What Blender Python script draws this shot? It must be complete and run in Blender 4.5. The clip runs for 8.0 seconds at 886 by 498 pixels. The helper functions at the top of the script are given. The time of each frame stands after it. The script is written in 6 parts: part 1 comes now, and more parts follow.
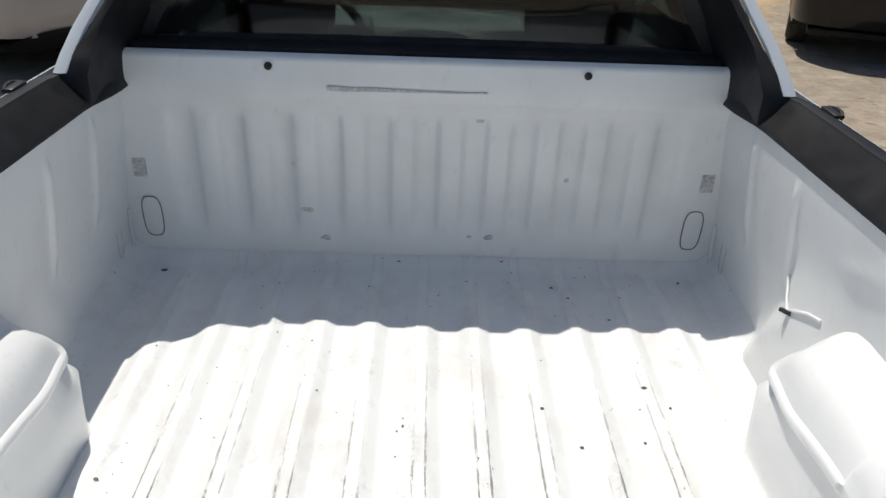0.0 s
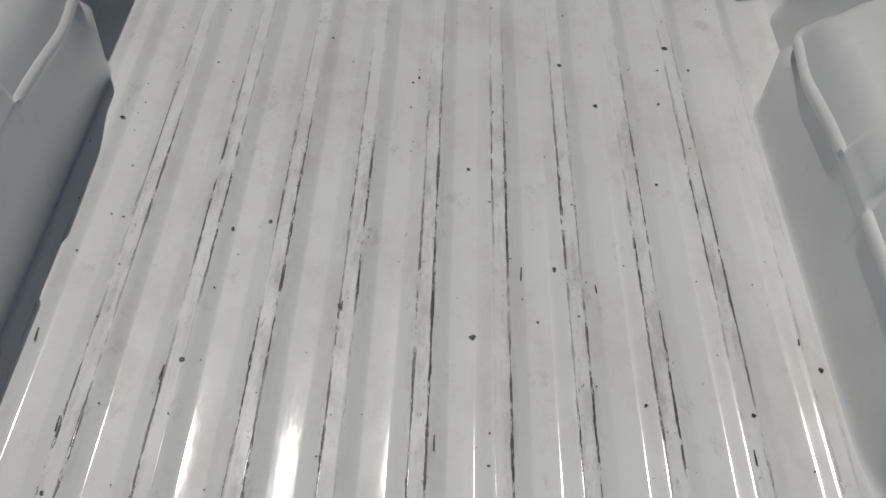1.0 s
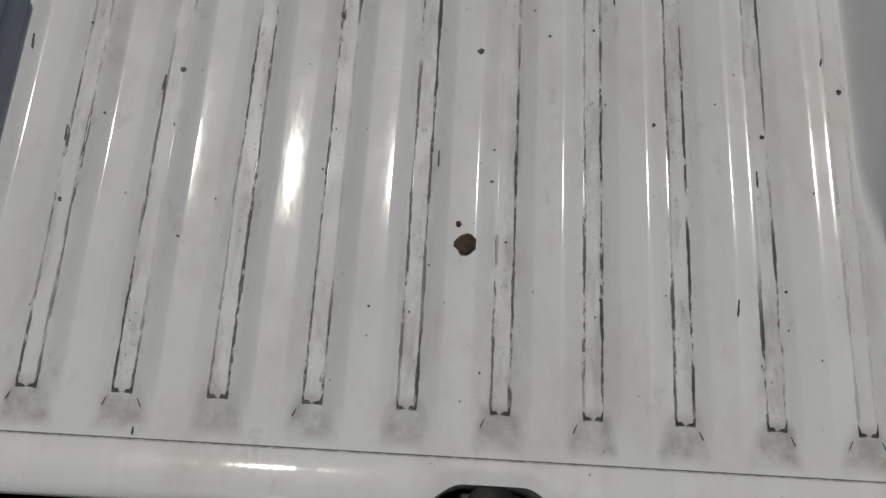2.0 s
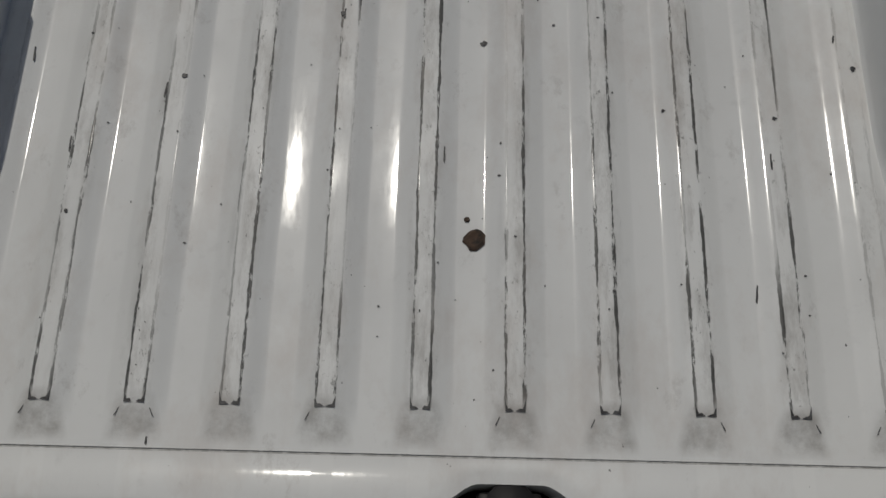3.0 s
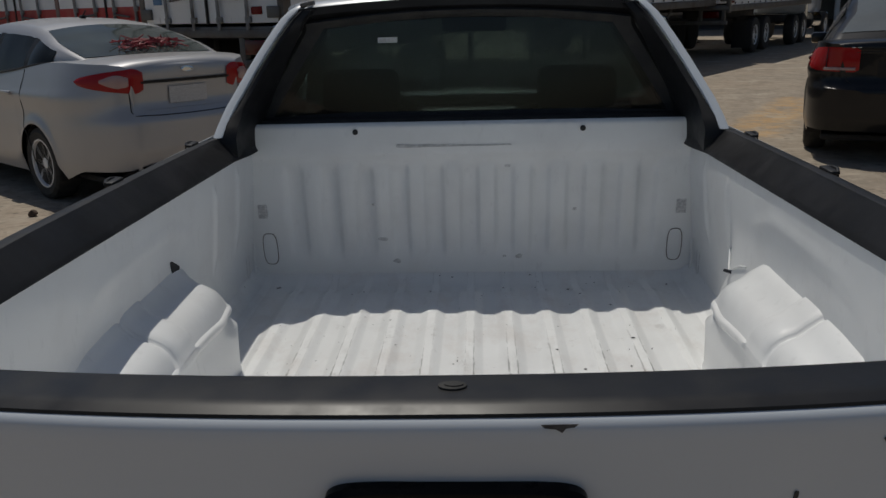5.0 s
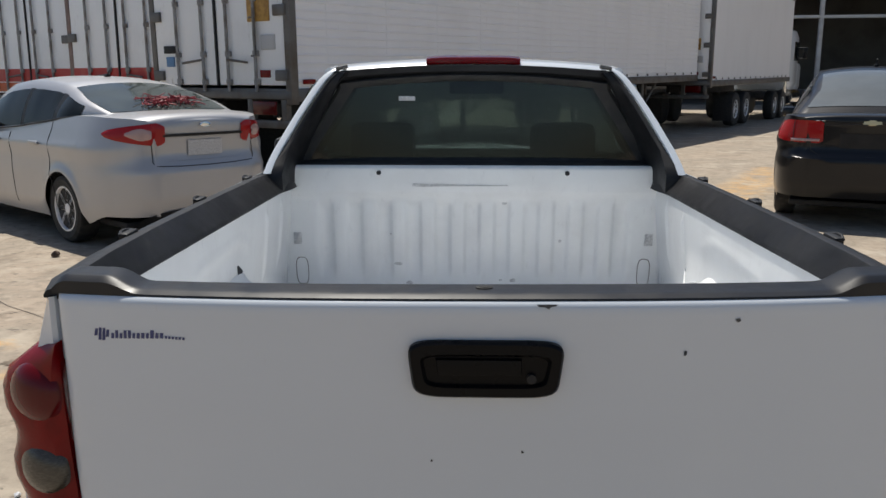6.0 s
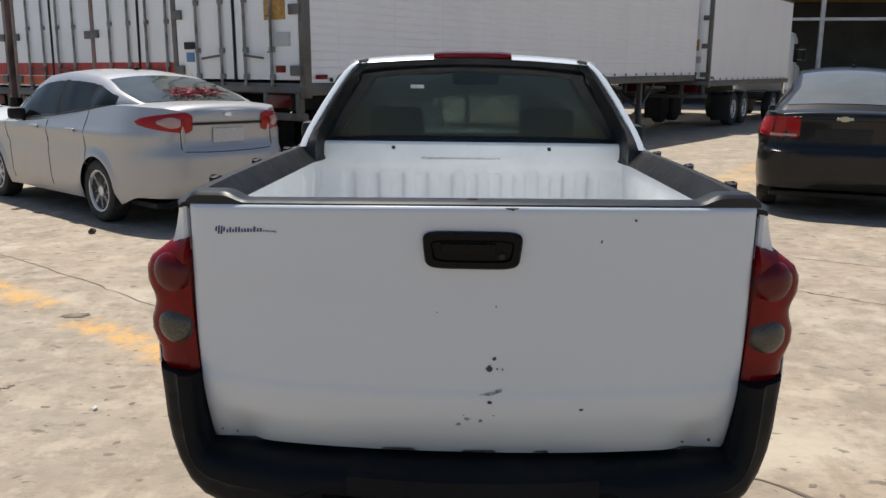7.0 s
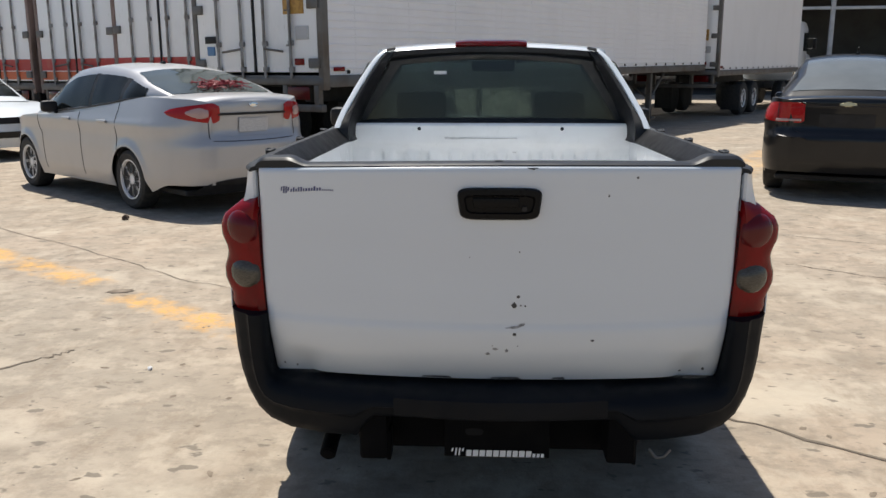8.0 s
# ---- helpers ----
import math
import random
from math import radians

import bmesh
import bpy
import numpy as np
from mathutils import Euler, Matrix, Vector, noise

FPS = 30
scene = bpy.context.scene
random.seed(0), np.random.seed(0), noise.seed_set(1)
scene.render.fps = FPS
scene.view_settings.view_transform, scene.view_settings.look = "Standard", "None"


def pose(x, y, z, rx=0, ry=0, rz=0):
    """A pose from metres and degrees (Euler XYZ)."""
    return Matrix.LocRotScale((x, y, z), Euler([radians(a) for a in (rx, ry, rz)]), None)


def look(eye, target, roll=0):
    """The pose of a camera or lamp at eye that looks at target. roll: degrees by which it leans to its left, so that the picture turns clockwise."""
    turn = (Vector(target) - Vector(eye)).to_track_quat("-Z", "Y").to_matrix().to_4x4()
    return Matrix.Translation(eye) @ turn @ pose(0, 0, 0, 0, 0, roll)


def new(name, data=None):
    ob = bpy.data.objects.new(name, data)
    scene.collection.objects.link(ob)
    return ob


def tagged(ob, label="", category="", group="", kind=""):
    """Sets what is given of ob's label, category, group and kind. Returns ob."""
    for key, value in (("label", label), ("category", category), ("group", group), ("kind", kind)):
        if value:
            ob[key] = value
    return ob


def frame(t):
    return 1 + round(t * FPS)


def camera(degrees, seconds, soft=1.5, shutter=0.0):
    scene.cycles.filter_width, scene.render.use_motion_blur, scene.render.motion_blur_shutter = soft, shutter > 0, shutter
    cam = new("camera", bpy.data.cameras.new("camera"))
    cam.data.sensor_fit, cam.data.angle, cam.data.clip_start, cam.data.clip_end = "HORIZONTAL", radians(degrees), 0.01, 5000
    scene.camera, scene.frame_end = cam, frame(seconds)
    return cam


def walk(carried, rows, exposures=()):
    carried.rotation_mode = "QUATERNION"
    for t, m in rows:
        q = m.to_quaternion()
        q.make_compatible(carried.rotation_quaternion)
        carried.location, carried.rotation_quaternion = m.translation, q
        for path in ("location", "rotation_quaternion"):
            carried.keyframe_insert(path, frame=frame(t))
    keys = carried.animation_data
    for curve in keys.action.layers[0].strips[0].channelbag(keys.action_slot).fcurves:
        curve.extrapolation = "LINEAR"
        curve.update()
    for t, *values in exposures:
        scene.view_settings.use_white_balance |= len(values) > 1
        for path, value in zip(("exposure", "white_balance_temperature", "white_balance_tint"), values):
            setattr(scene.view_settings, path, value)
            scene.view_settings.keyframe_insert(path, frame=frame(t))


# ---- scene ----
cam = camera(56.1, 8.0)
# How the truck stands: its floor climbs a little towards the cab.
STAND = pose(0, 0, -0.125, 1.6, 0, 0)
PATH = [
    (0, (-0.004, -0.043, 1.677), (0.046, 1.731, 0.755), 2.3),
    (0.5, (-0.013, -0.055, 1.678), (0.035, 1.495, 0.415), 4.0),
    (1, (-0.01, -0.047, 1.684), (0.043, 1.206, 0.126), 5.1),
    (1.5, (-0.013, -0.041, 1.683), (0.074, 0.9, -0.08), 8.8),
    (1.7, (-0.004, -0.034, 1.684), (0.073, 0.762, -0.149), 9.3),
    (2.8, (0.014, -0.021, 1.671), (0.018, 0.488, -0.263), 2.2),
    (3, (0.022, -0.024, 1.667), (0.021, 0.608, -0.23), 1.4),
    (3.2, (0.024, -0.03, 1.652), (0.025, 0.794, -0.17), 1.7),
    (3.5, (0.035, -0.078, 1.642), (0.03, 1.01, -0.037), 0.2),
    (4, (0.026, -0.283, 1.619), (-0.026, 1.281, 0.373), -1.8),
    (4.5, (0.014, -0.507, 1.612), (-0.043, 1.298, 0.752), -0.9),
    (5, (0.028, -0.78, 1.617), (-0.059, 1.123, 1.008), -1.5),
    (5.2, (0.03, -0.871, 1.626), (-0.06, 1.056, 1.098), -0.8),
    (6.3, (-0.034, -1.485, 1.603), (-0.08, 0.463, 1.152), 0.2),
    (6.5, (-0.02, -1.624, 1.595), (-0.067, 0.325, 1.15), 0.5),
    (7, (-0.001, -1.951, 1.606), (-0.064, -0.006, 1.145), 0.5),
    (7.5, (-0.025, -2.196, 1.591), (-0.081, -0.253, 1.119), -0.4),
    (8, (-0.042, -2.302, 1.584), (-0.132, -0.361, 1.108), -0.1),
]
# Stops, by time: the clip's camera opens and closes as bright and dark things fill its picture.
walk(cam, [(t, STAND @ look(eye, target, roll)) for t, eye, target, roll in PATH],
     exposures=[(0.0, 0.1), (0.3, -0.3), (0.5, -0.65), (0.75, -1.1), (1.0, -1.3), (1.5, -1.5), (3.0, -1.75), (3.5, -1.8), (4.0, -1.72), (4.5, -1.56), (5.0, -0.82), (5.2, -0.45), (6.3, 0.5), (7.0, 0.58), (8.0, 0.68)])

# ---- world, sun ----
SUN_WAY = Vector((0.165, -0.400, -1.0)).normalized()      # the way the sunlight travels
world = bpy.data.worlds.new("sky")
world.use_nodes = True
scene.world = world
wn = world.node_tree
sky = wn.nodes.new("ShaderNodeTexSky")
sky.sky_type, sky.sun_disc = "NISHITA", False
sky.sun_elevation = math.asin(-SUN_WAY.z)
sky.dust_density, sky.ozone_density = 1.0, 1.6
sky.sun_rotation = math.atan2(-SUN_WAY.x, -SUN_WAY.y)
wn.nodes["Background"].inputs["Strength"].default_value = 0.066
wn.links.new(sky.outputs[0], wn.nodes["Background"].inputs["Color"])
sun = new("sun", bpy.data.lights.new("sun", "SUN"))
sun.data.energy, sun.data.angle, sun.data.color = 3.8, radians(0.53), (1.0, 0.955, 0.87)
sun.matrix_world = look((0, 0, 30), Vector((0, 0, 30)) + SUN_WAY)


# ---- materials ----
class Mat:
    """A node material with a Principled shader and a few short ways to add to it."""

    def __init__(self, name, color=(0.5, 0.5, 0.5), rough=0.5, metal=0.0, **more):
        self.m = bpy.data.materials.new(name)
        self.m.use_nodes = True
        self.t = self.m.node_tree
        self.p = self.t.nodes["Principled BSDF"]
        self.put("Base Color", (*color, 1)), self.put("Roughness", rough), self.put("Metallic", metal)
        for key, value in more.items():
            self.put(key.replace("_", " "), value)
        self.coord = None

    def put(self, key, value):
        self.p.inputs[key].default_value = value

    def node(self, kind, **values):
        n = self.t.nodes.new(kind)
        for key, value in values.items():
            n.inputs[key.replace("_", " ")].default_value = value
        return n

    def link(self, a, b):
        self.t.links.new(a, b)

    def place(self, scale=(1, 1, 1), loc=(0, 0, 0)):
        if self.coord is None:
            self.coord = self.t.nodes.new("ShaderNodeTexCoord")
        n = self.t.nodes.new("ShaderNodeMapping")
        n.inputs["Scale"].default_value, n.inputs["Location"].default_value = scale, loc
        self.link(self.coord.outputs["Object"], n.inputs["Vector"])
        return n.outputs[0]

    def noise(self, size, detail=4.0, rough=0.55, stretch=(1, 1, 1), loc=(0, 0, 0)):
        n = self.node("ShaderNodeTexNoise", Scale=1.0, Detail=detail, Roughness=rough)
        self.link(self.place([s / size for s in stretch], loc), n.inputs["Vector"])
        return n.outputs["Fac"]

    def ramp(self, fac, a, b, ca=0.0, cb=1.0):
        n = self.t.nodes.new("ShaderNodeMapRange")
        for key, value in (("From Min", a), ("From Max", b), ("To Min", ca), ("To Max", cb)):
            n.inputs[key].default_value = value
        self.link(fac, n.inputs["Value"])
        return n.outputs[0]

    def math(self, op, a, b=None, c=None):
        n = self.t.nodes.new("ShaderNodeMath")
        n.operation = op
        for i, v in enumerate((a, b, c)):
            if v is None:
                continue
            if isinstance(v, (int, float)):
                n.inputs[i].default_value = v
            else:
                self.link(v, n.inputs[i])
        return n.outputs[0]

    def axis(self, which):
        n = self.t.nodes.new("ShaderNodeSeparateXYZ")
        self.link(self.place(), n.inputs[0])
        return n.outputs[which]

    def over(self, fac, color):
        """Lays a colour over the base colour where fac is 1."""
        n = self.t.nodes.new("ShaderNodeMix")
        n.data_type = "RGBA"
        base = self.p.inputs["Base Color"]
        if base.is_linked:
            self.link(base.links[0].from_socket, n.inputs[6])
        else:
            n.inputs[6].default_value = base.default_value
        n.inputs[7].default_value = (*color, 1)
        self.link(fac, n.inputs[0])
        self.link(n.outputs[2], base)
        return self

    def gloss(self, fac, a, b):
        self.link(self.ramp(fac, 0.3, 0.7, a, b), self.p.inputs["Roughness"])
        return self

    def bump(self, height, dist=0.002, strength=0.5):
        n = self.node("ShaderNodeBump", Strength=strength, Distance=dist)
        self.link(height, n.inputs["Height"])
        if self.p.inputs["Normal"].is_linked:
            self.link(self.p.inputs["Normal"].links[0].from_socket, n.inputs["Normal"])
        self.link(n.outputs[0], self.p.inputs["Normal"])
        return self


def dirty_white(name, dirt=0.35, rough=0.3, coat=0.4, shine=0.12):
    w = Mat(name, (0.80, 0.81, 0.806), rough, Coat_Weight=coat, Coat_Roughness=shine)
    w.over(w.ramp(w.noise(0.22, 6, 0.6), 0.45, 0.8, 0.0, dirt), (0.55, 0.54, 0.53))
    w.over(w.ramp(w.noise(0.03, 5, 0.65, (1, 1, 0.35)), 0.6, 0.78, 0.0, dirt), (0.5, 0.5, 0.5))
    w.gloss(w.noise(0.1), rough, rough + 0.2)
    w.bump(w.noise(0.35, 2), 0.01, 0.12)
    return w


PAINT = Mat("white_paint", (0.63, 0.675, 0.72), 0.28, Coat_Weight=0.8, Coat_Roughness=0.08)
PAINT.over(PAINT.ramp(PAINT.noise(0.5, 5, 0.5, (0.5, 1, 2.2)), 0.3, 0.75, 0, 0.35), (0.58, 0.60, 0.63))
PAINT.over(PAINT.ramp(PAINT.noise(0.02, 5, 0.75, (1, 1, 0.3)), 0.66, 0.82, 0, 0.25), (0.48, 0.46, 0.44))
PAINT.bump(PAINT.noise(0.5, 2), 0.006, 0.1)
BED = dirty_white("bed_paint", 0.35, 0.34, 0.35)
PITCH = 0.1088
FLOOR = dirty_white("bed_floor_paint", 0.25, 0.4, 0.5, 0.12)
FLOOR.link(FLOOR.ramp(FLOOR.noise(0.02, 5, 0.7, (3, 0.6, 1)), 0.35, 0.7, 0.07, 0.13), FLOOR.p.inputs["Coat Roughness"])
_x, _y = FLOOR.axis(0), FLOOR.axis(1)
_cell = FLOOR.math("SUBTRACT", FLOOR.math("FRACT", FLOOR.math("ADD", FLOOR.math("DIVIDE", _x, PITCH), 0.5)), 0.5)
_away = FLOOR.math("MULTIPLY", FLOOR.math("ABSOLUTE", _cell), PITCH)           # metres from a rib's middle
_drift = FLOOR.math("MULTIPLY", FLOOR.math("SUBTRACT", FLOOR.noise(0.06, 4, 0.6, (1, 0.5, 1)), 0.5), 0.0028)
_jag = FLOOR.math("MULTIPLY", FLOOR.math("SUBTRACT", FLOOR.noise(0.006, 3, 0.7, (1, 0.45, 1)), 0.5), 0.0022)
FLOOR.link(FLOOR.ramp(_away, 0.011, 0.014, 0.05, 0.7), FLOOR.p.inputs["Coat Weight"])
_edge = FLOOR.math("ABSOLUTE", FLOOR.math("SUBTRACT", FLOOR.math("ADD", _away, FLOOR.math("ADD", _drift, _jag)), 0.0108))
_wide = FLOOR.ramp(FLOOR.noise(0.03, 5, 0.7, (1.4, 0.5, 1), (9, 4, 0)), 0.32, 0.64, 0.0000, 0.0024)
_line = FLOOR.ramp(FLOOR.math("SUBTRACT", _edge, _wide), 0.0, 0.0006, 1.0, 0.0)
_broken = FLOOR.ramp(FLOOR.noise(0.045, 6, 0.8, (3.0, 0.7, 1)), 0.43, 0.49)
_dense = FLOOR.ramp(FLOOR.noise(0.30, 3, 0.5, (13, 0.8, 1), (2, 7, 0)), 0.40, 0.52, 0.18, 1.0)
_reach = FLOOR.math("MULTIPLY", FLOOR.math("MULTIPLY", FLOOR.ramp(_y, 1.35, 0.85, 0.12, 1.0), FLOOR.ramp(_y, 0.1, 0.12)), FLOOR.ramp(FLOOR.math("ABSOLUTE", _x), 0.57, 0.44, 0.12, 1.0))
_worn = FLOOR.math("MULTIPLY", FLOOR.math("MULTIPLY", _line, _broken), FLOOR.math("MULTIPLY", _reach, _dense))
_near = FLOOR.ramp(_away, 0.024, 0.009)
_soil = FLOOR.math("MULTIPLY", FLOOR.math("MULTIPLY", _near, _reach), FLOOR.math("MULTIPLY", FLOOR.ramp(FLOOR.noise(0.09, 6, 0.75, (2.5, 0.7, 1), (5, 1, 0)), 0.44, 0.66, 0, 0.65), _dense))
FLOOR.over(_soil, (0.34, 0.33, 0.315))
_fan = FLOOR.math("MULTIPLY", FLOOR.math("MULTIPLY", FLOOR.ramp(_y, 0.056, 0.07), FLOOR.ramp(_y, 0.118, 0.104)), FLOOR.math("MULTIPLY", FLOOR.ramp(FLOOR.math("ADD", _away, FLOOR.math("MULTIPLY", _y, 0.25)), 0.052, 0.040), FLOOR.ramp(FLOOR.noise(0.03, 5, 0.7, (1, 1, 1), (6, 2, 0)), 0.36, 0.62, 0.15, 0.75)))
FLOOR.over(_fan, (0.40, 0.39, 0.375))
_tick = FLOOR.math("MULTIPLY", FLOOR.math("MULTIPLY", _near, FLOOR.ramp(FLOOR.noise(0.012, 6, 0.85, (1, 0.6, 1), (1, 8, 0)), 0.60, 0.66)), FLOOR.math("MULTIPLY", _dense, _reach))
FLOOR.over(FLOOR.math("MULTIPLY", _tick, 0.75), (0.10, 0.10, 0.095))
FLOOR.over(FLOOR.math("MULTIPLY", _worn, 0.93), (0.030, 0.030, 0.029))
FLOOR.over(FLOOR.ramp(FLOOR.noise(0.012, 3, 0.6, (1, 0.7, 1)), 0.745, 0.765), (0.07, 0.07, 0.07))
FLOOR.over(FLOOR.ramp(FLOOR.noise(0.045, 5, 0.8, (4, 0.35, 1), (3, 1, 0)), 0.70, 0.76, 0, 0.6), (0.14, 0.14, 0.14))
FLOOR.over(FLOOR.ramp(FLOOR.noise(0.14, 6, 0.7, (1, 0.6, 1), (4, 4, 0)), 0.50, 0.72, 0, 0.45), (0.58, 0.52, 0.48))
FLOOR.over(FLOOR.ramp(FLOOR.noise(0.05, 6, 0.75, (0.8, 0.5, 1), (8, 3, 0)), 0.60, 0.70, 0, 0.35), (0.38, 0.36, 0.34))
FLOOR.bump(FLOOR.math("MULTIPLY", _worn, -1.0), 0.0006, 0.6)
FLOOR.bump(FLOOR.noise(0.05, 4, 0.6, (1, 0.6, 1)), 0.003, 0.10)
FLOOR.bump(FLOOR.noise(0.010, 3, 0.6, (1, 0.04, 1), (0, 3, 0)), 0.0012, 0.16)

HANDLE = Mat("handle_plastic", (0.006, 0.006, 0.0065), 0.28, Specular_IOR_Level=0.12)
HANDLE.gloss(HANDLE.noise(0.03), 0.24, 0.36)
TRIM = Mat("black_plastic", (0.012, 0.012, 0.013), 0.5, Specular_IOR_Level=0.3)
TRIM.over(TRIM.ramp(TRIM.noise(0.15, 5), 0.4, 0.75, 0, 0.5), (0.032, 0.032, 0.034))
TRIM.gloss(TRIM.noise(0.06), 0.42, 0.6).bump(TRIM.noise(0.003, 2), 0.0004, 0.5)
CAP = Mat("glossy_black_plastic", (0.010, 0.010, 0.011), 0.3, Specular_IOR_Level=0.4)
CAP.over(CAP.ramp(CAP.noise(0.12, 5), 0.45, 0.75, 0, 0.5), (0.016, 0.016, 0.017))
CAP.gloss(CAP.noise(0.05), 0.34, 0.5)
BUMPER = Mat("bumper_plastic", (0.006, 0.007, 0.009), 0.5, Specular_IOR_Level=0.13)
BUMPER.over(BUMPER.ramp(BUMPER.noise(0.2, 6), 0.5, 0.8, 0, 0.5), (0.016, 0.017, 0.02))
BUMPER.gloss(BUMPER.noise(0.05), 0.4, 0.65).bump(BUMPER.noise(0.004, 2), 0.0004, 0.4)
# Near black: the shade beneath the bumper is put into this colour.
UNDER = Mat("underside_black", (0.004, 0.004, 0.0045), 0.8, Specular_IOR_Level=0.08)
UNDER.over(UNDER.ramp(UNDER.noise(0.08, 5), 0.5, 0.75, 0, 0.5), (0.010, 0.0095, 0.009))
DARK = Mat("dark_inside", (0.012, 0.012, 0.013), 0.7)
DARK.gloss(DARK.noise(0.1), 0.6, 0.8)
SEAT = Mat("seat_cloth", (0.02, 0.021, 0.024), 0.9)
SEAT.over(SEAT.ramp(SEAT.noise(0.12), 0.4, 0.7, 0, 0.4), (0.03, 0.03, 0.034))
DASH = Mat("dash_plastic", (0.16, 0.165, 0.17), 0.6)
DASH.over(DASH.ramp(DASH.noise(0.08), 0.4, 0.7, 0, 0.4), (0.1, 0.1, 0.105))
RUBBER = Mat("rubber", (0.018, 0.018, 0.018), 0.75)
RUBBER.over(RUBBER.ramp(RUBBER.noise(0.05), 0.45, 0.7, 0, 0.6), (0.05, 0.045, 0.04)).bump(RUBBER.noise(0.01), 0.002, 0.4)
ALLOY = Mat("alloy", (0.85, 0.85, 0.85), 0.35, 0.1)
ALLOY.over(ALLOY.ramp(ALLOY.noise(0.04), 0.55, 0.8, 0, 0.4), (0.4, 0.38, 0.36))
CHROME = Mat("chrome", (0.75, 0.75, 0.75), 0.12, 1.0)
STEEL = Mat("grey_steel", (0.16, 0.155, 0.15), 0.55, 0.5)
STEEL.over(STEEL.ramp(STEEL.noise(0.3, 6), 0.45, 0.7, 0, 0.8), (0.1, 0.075, 0.055))
RUST = Mat("rust", (0.10, 0.065, 0.045), 0.85)
RUST.over(RUST.ramp(RUST.noise(0.01, 5), 0.45, 0.65), (0.03, 0.025, 0.022)).bump(RUST.noise(0.006), 0.002, 0.8)
CHIP = Mat("bare_dark_metal", (0.03, 0.03, 0.033), 0.5)
CHIP.over(CHIP.ramp(CHIP.noise(0.01), 0.45, 0.7), (0.1, 0.1, 0.105))
SMEAR = Mat("grey_scuff", (0.42, 0.42, 0.42), 0.5)
SMEAR.over(SMEAR.ramp(SMEAR.noise(0.008, 4), 0.4, 0.65), (0.64, 0.64, 0.64))
SCUFF = Mat("dark_grey_scuff", (0.17, 0.17, 0.172), 0.5)
SCUFF.over(SCUFF.ramp(SCUFF.noise(0.006, 4), 0.45, 0.6), (0.40, 0.41, 0.42))
RED = Mat("red_lens", (0.19, 0.001, 0.002), 0.2, Coat_Weight=0.12, Coat_Roughness=0.04, Specular_IOR_Level=0.2)
RED.over(RED.ramp(RED.noise(0.045, 4, 0.6, (1, 1, 0.6)), 0.42, 0.66, 0, 0.5), (0.08, 0.0006, 0.001))
RED.bump(RED.noise(0.006, 1, 0.5, (1, 1, 3)), 0.0015, 0.25)
RED_DEEP = Mat("deep_red_lens", (0.095, 0.0008, 0.0015), 0.18, Coat_Weight=0.25, Coat_Roughness=0.04, Specular_IOR_Level=0.25)
SMOKE = Mat("smoked_lens", (0.045, 0.038, 0.028), 0.2, Coat_Weight=0.2, Coat_Roughness=0.06)
SMOKE.over(SMOKE.ramp(SMOKE.noise(0.005, 3, 0.6, (0.6, 1, 2.0)), 0.42, 0.68), (0.085, 0.074, 0.057))
SMOKE.bump(SMOKE.noise(0.004, 1, 0.5, (1, 1, 2.5)), 0.001, 0.25)
CLEAR = Mat("clear_lens", (0.75, 0.74, 0.74), 0.1, Coat_Weight=1.0)
STICKER = Mat("blue_sticker", (0.05, 0.06, 0.17), 0.4)
WHITE = Mat("white_print", (0.8, 0.8, 0.8), 0.5)
SEAM = Mat("seam", (0.02, 0.02, 0.02), 0.8)


def glass(name, tint, rough=0.03, trans=1.0):
    g = Mat(name, tint, rough, Transmission_Weight=trans, IOR=1.45)
    return g


GLASS = glass("window_glass", (0.75, 0.85, 0.80))
REAR_GLASS = glass("tinted_rear_glass", (0.060, 0.082, 0.076))
TINT = Mat("tinted_glass", (0.010, 0.012, 0.012), 0.04, Specular_IOR_Level=0.10)
TINT.over(TINT.ramp(TINT.noise(0.6, 2), 0.45, 0.6, 0, 0.6), (0.03, 0.034, 0.034))
LAMP_RED = Mat("bright_red_lens", (0.33, 0.008, 0.010), 0.22, Coat_Weight=0.3, Coat_Roughness=0.05, Specular_IOR_Level=0.25)
LAMP_CLEAR = Mat("pinkish_clear_lens", (0.42, 0.28, 0.27), 0.15, Coat_Weight=0.5)
# Rear glass with the sky's pale reflection put into its base colour.
PALE_TINT = Mat("pale_rear_glass", (0.14, 0.155, 0.16), 0.12, Specular_IOR_Level=0.7)
PALE_TINT.over(PALE_TINT.ramp(PALE_TINT.noise(0.5, 4, 0.6, (1, 1, 2)), 0.4, 0.65, 0, 0.5), (0.10, 0.11, 0.115))
GREEN_TINT = Mat("greenish_rear_glass", (0.045, 0.055, 0.052), 0.08, Specular_IOR_Level=0.6)
GREEN_TINT.over(GREEN_TINT.ramp(GREEN_TINT.noise(0.4, 4, 0.6, (1, 1, 2)), 0.4, 0.65, 0, 0.7), (0.085, 0.10, 0.09))
SILVER = Mat("silver_paint", (0.43, 0.43, 0.44), 0.36, 0.35, Coat_Weight=0.5, Coat_Roughness=0.08)
SILVER.over(SILVER.ramp(SILVER.noise(0.25, 5), 0.5, 0.8, 0, 0.35), (0.37, 0.365, 0.36))
BLACK = Mat("black_car_paint", (0.005, 0.0055, 0.007), 0.3, Coat_Weight=0.4, Coat_Roughness=0.03, Specular_IOR_Level=0.25)
BLACK.over(BLACK.ramp(BLACK.noise(0.3, 5), 0.45, 0.8, 0, 0.5), (0.012, 0.012, 0.012))
CONCRETE = Mat("concrete", (0.351, 0.281, 0.211), 0.9)
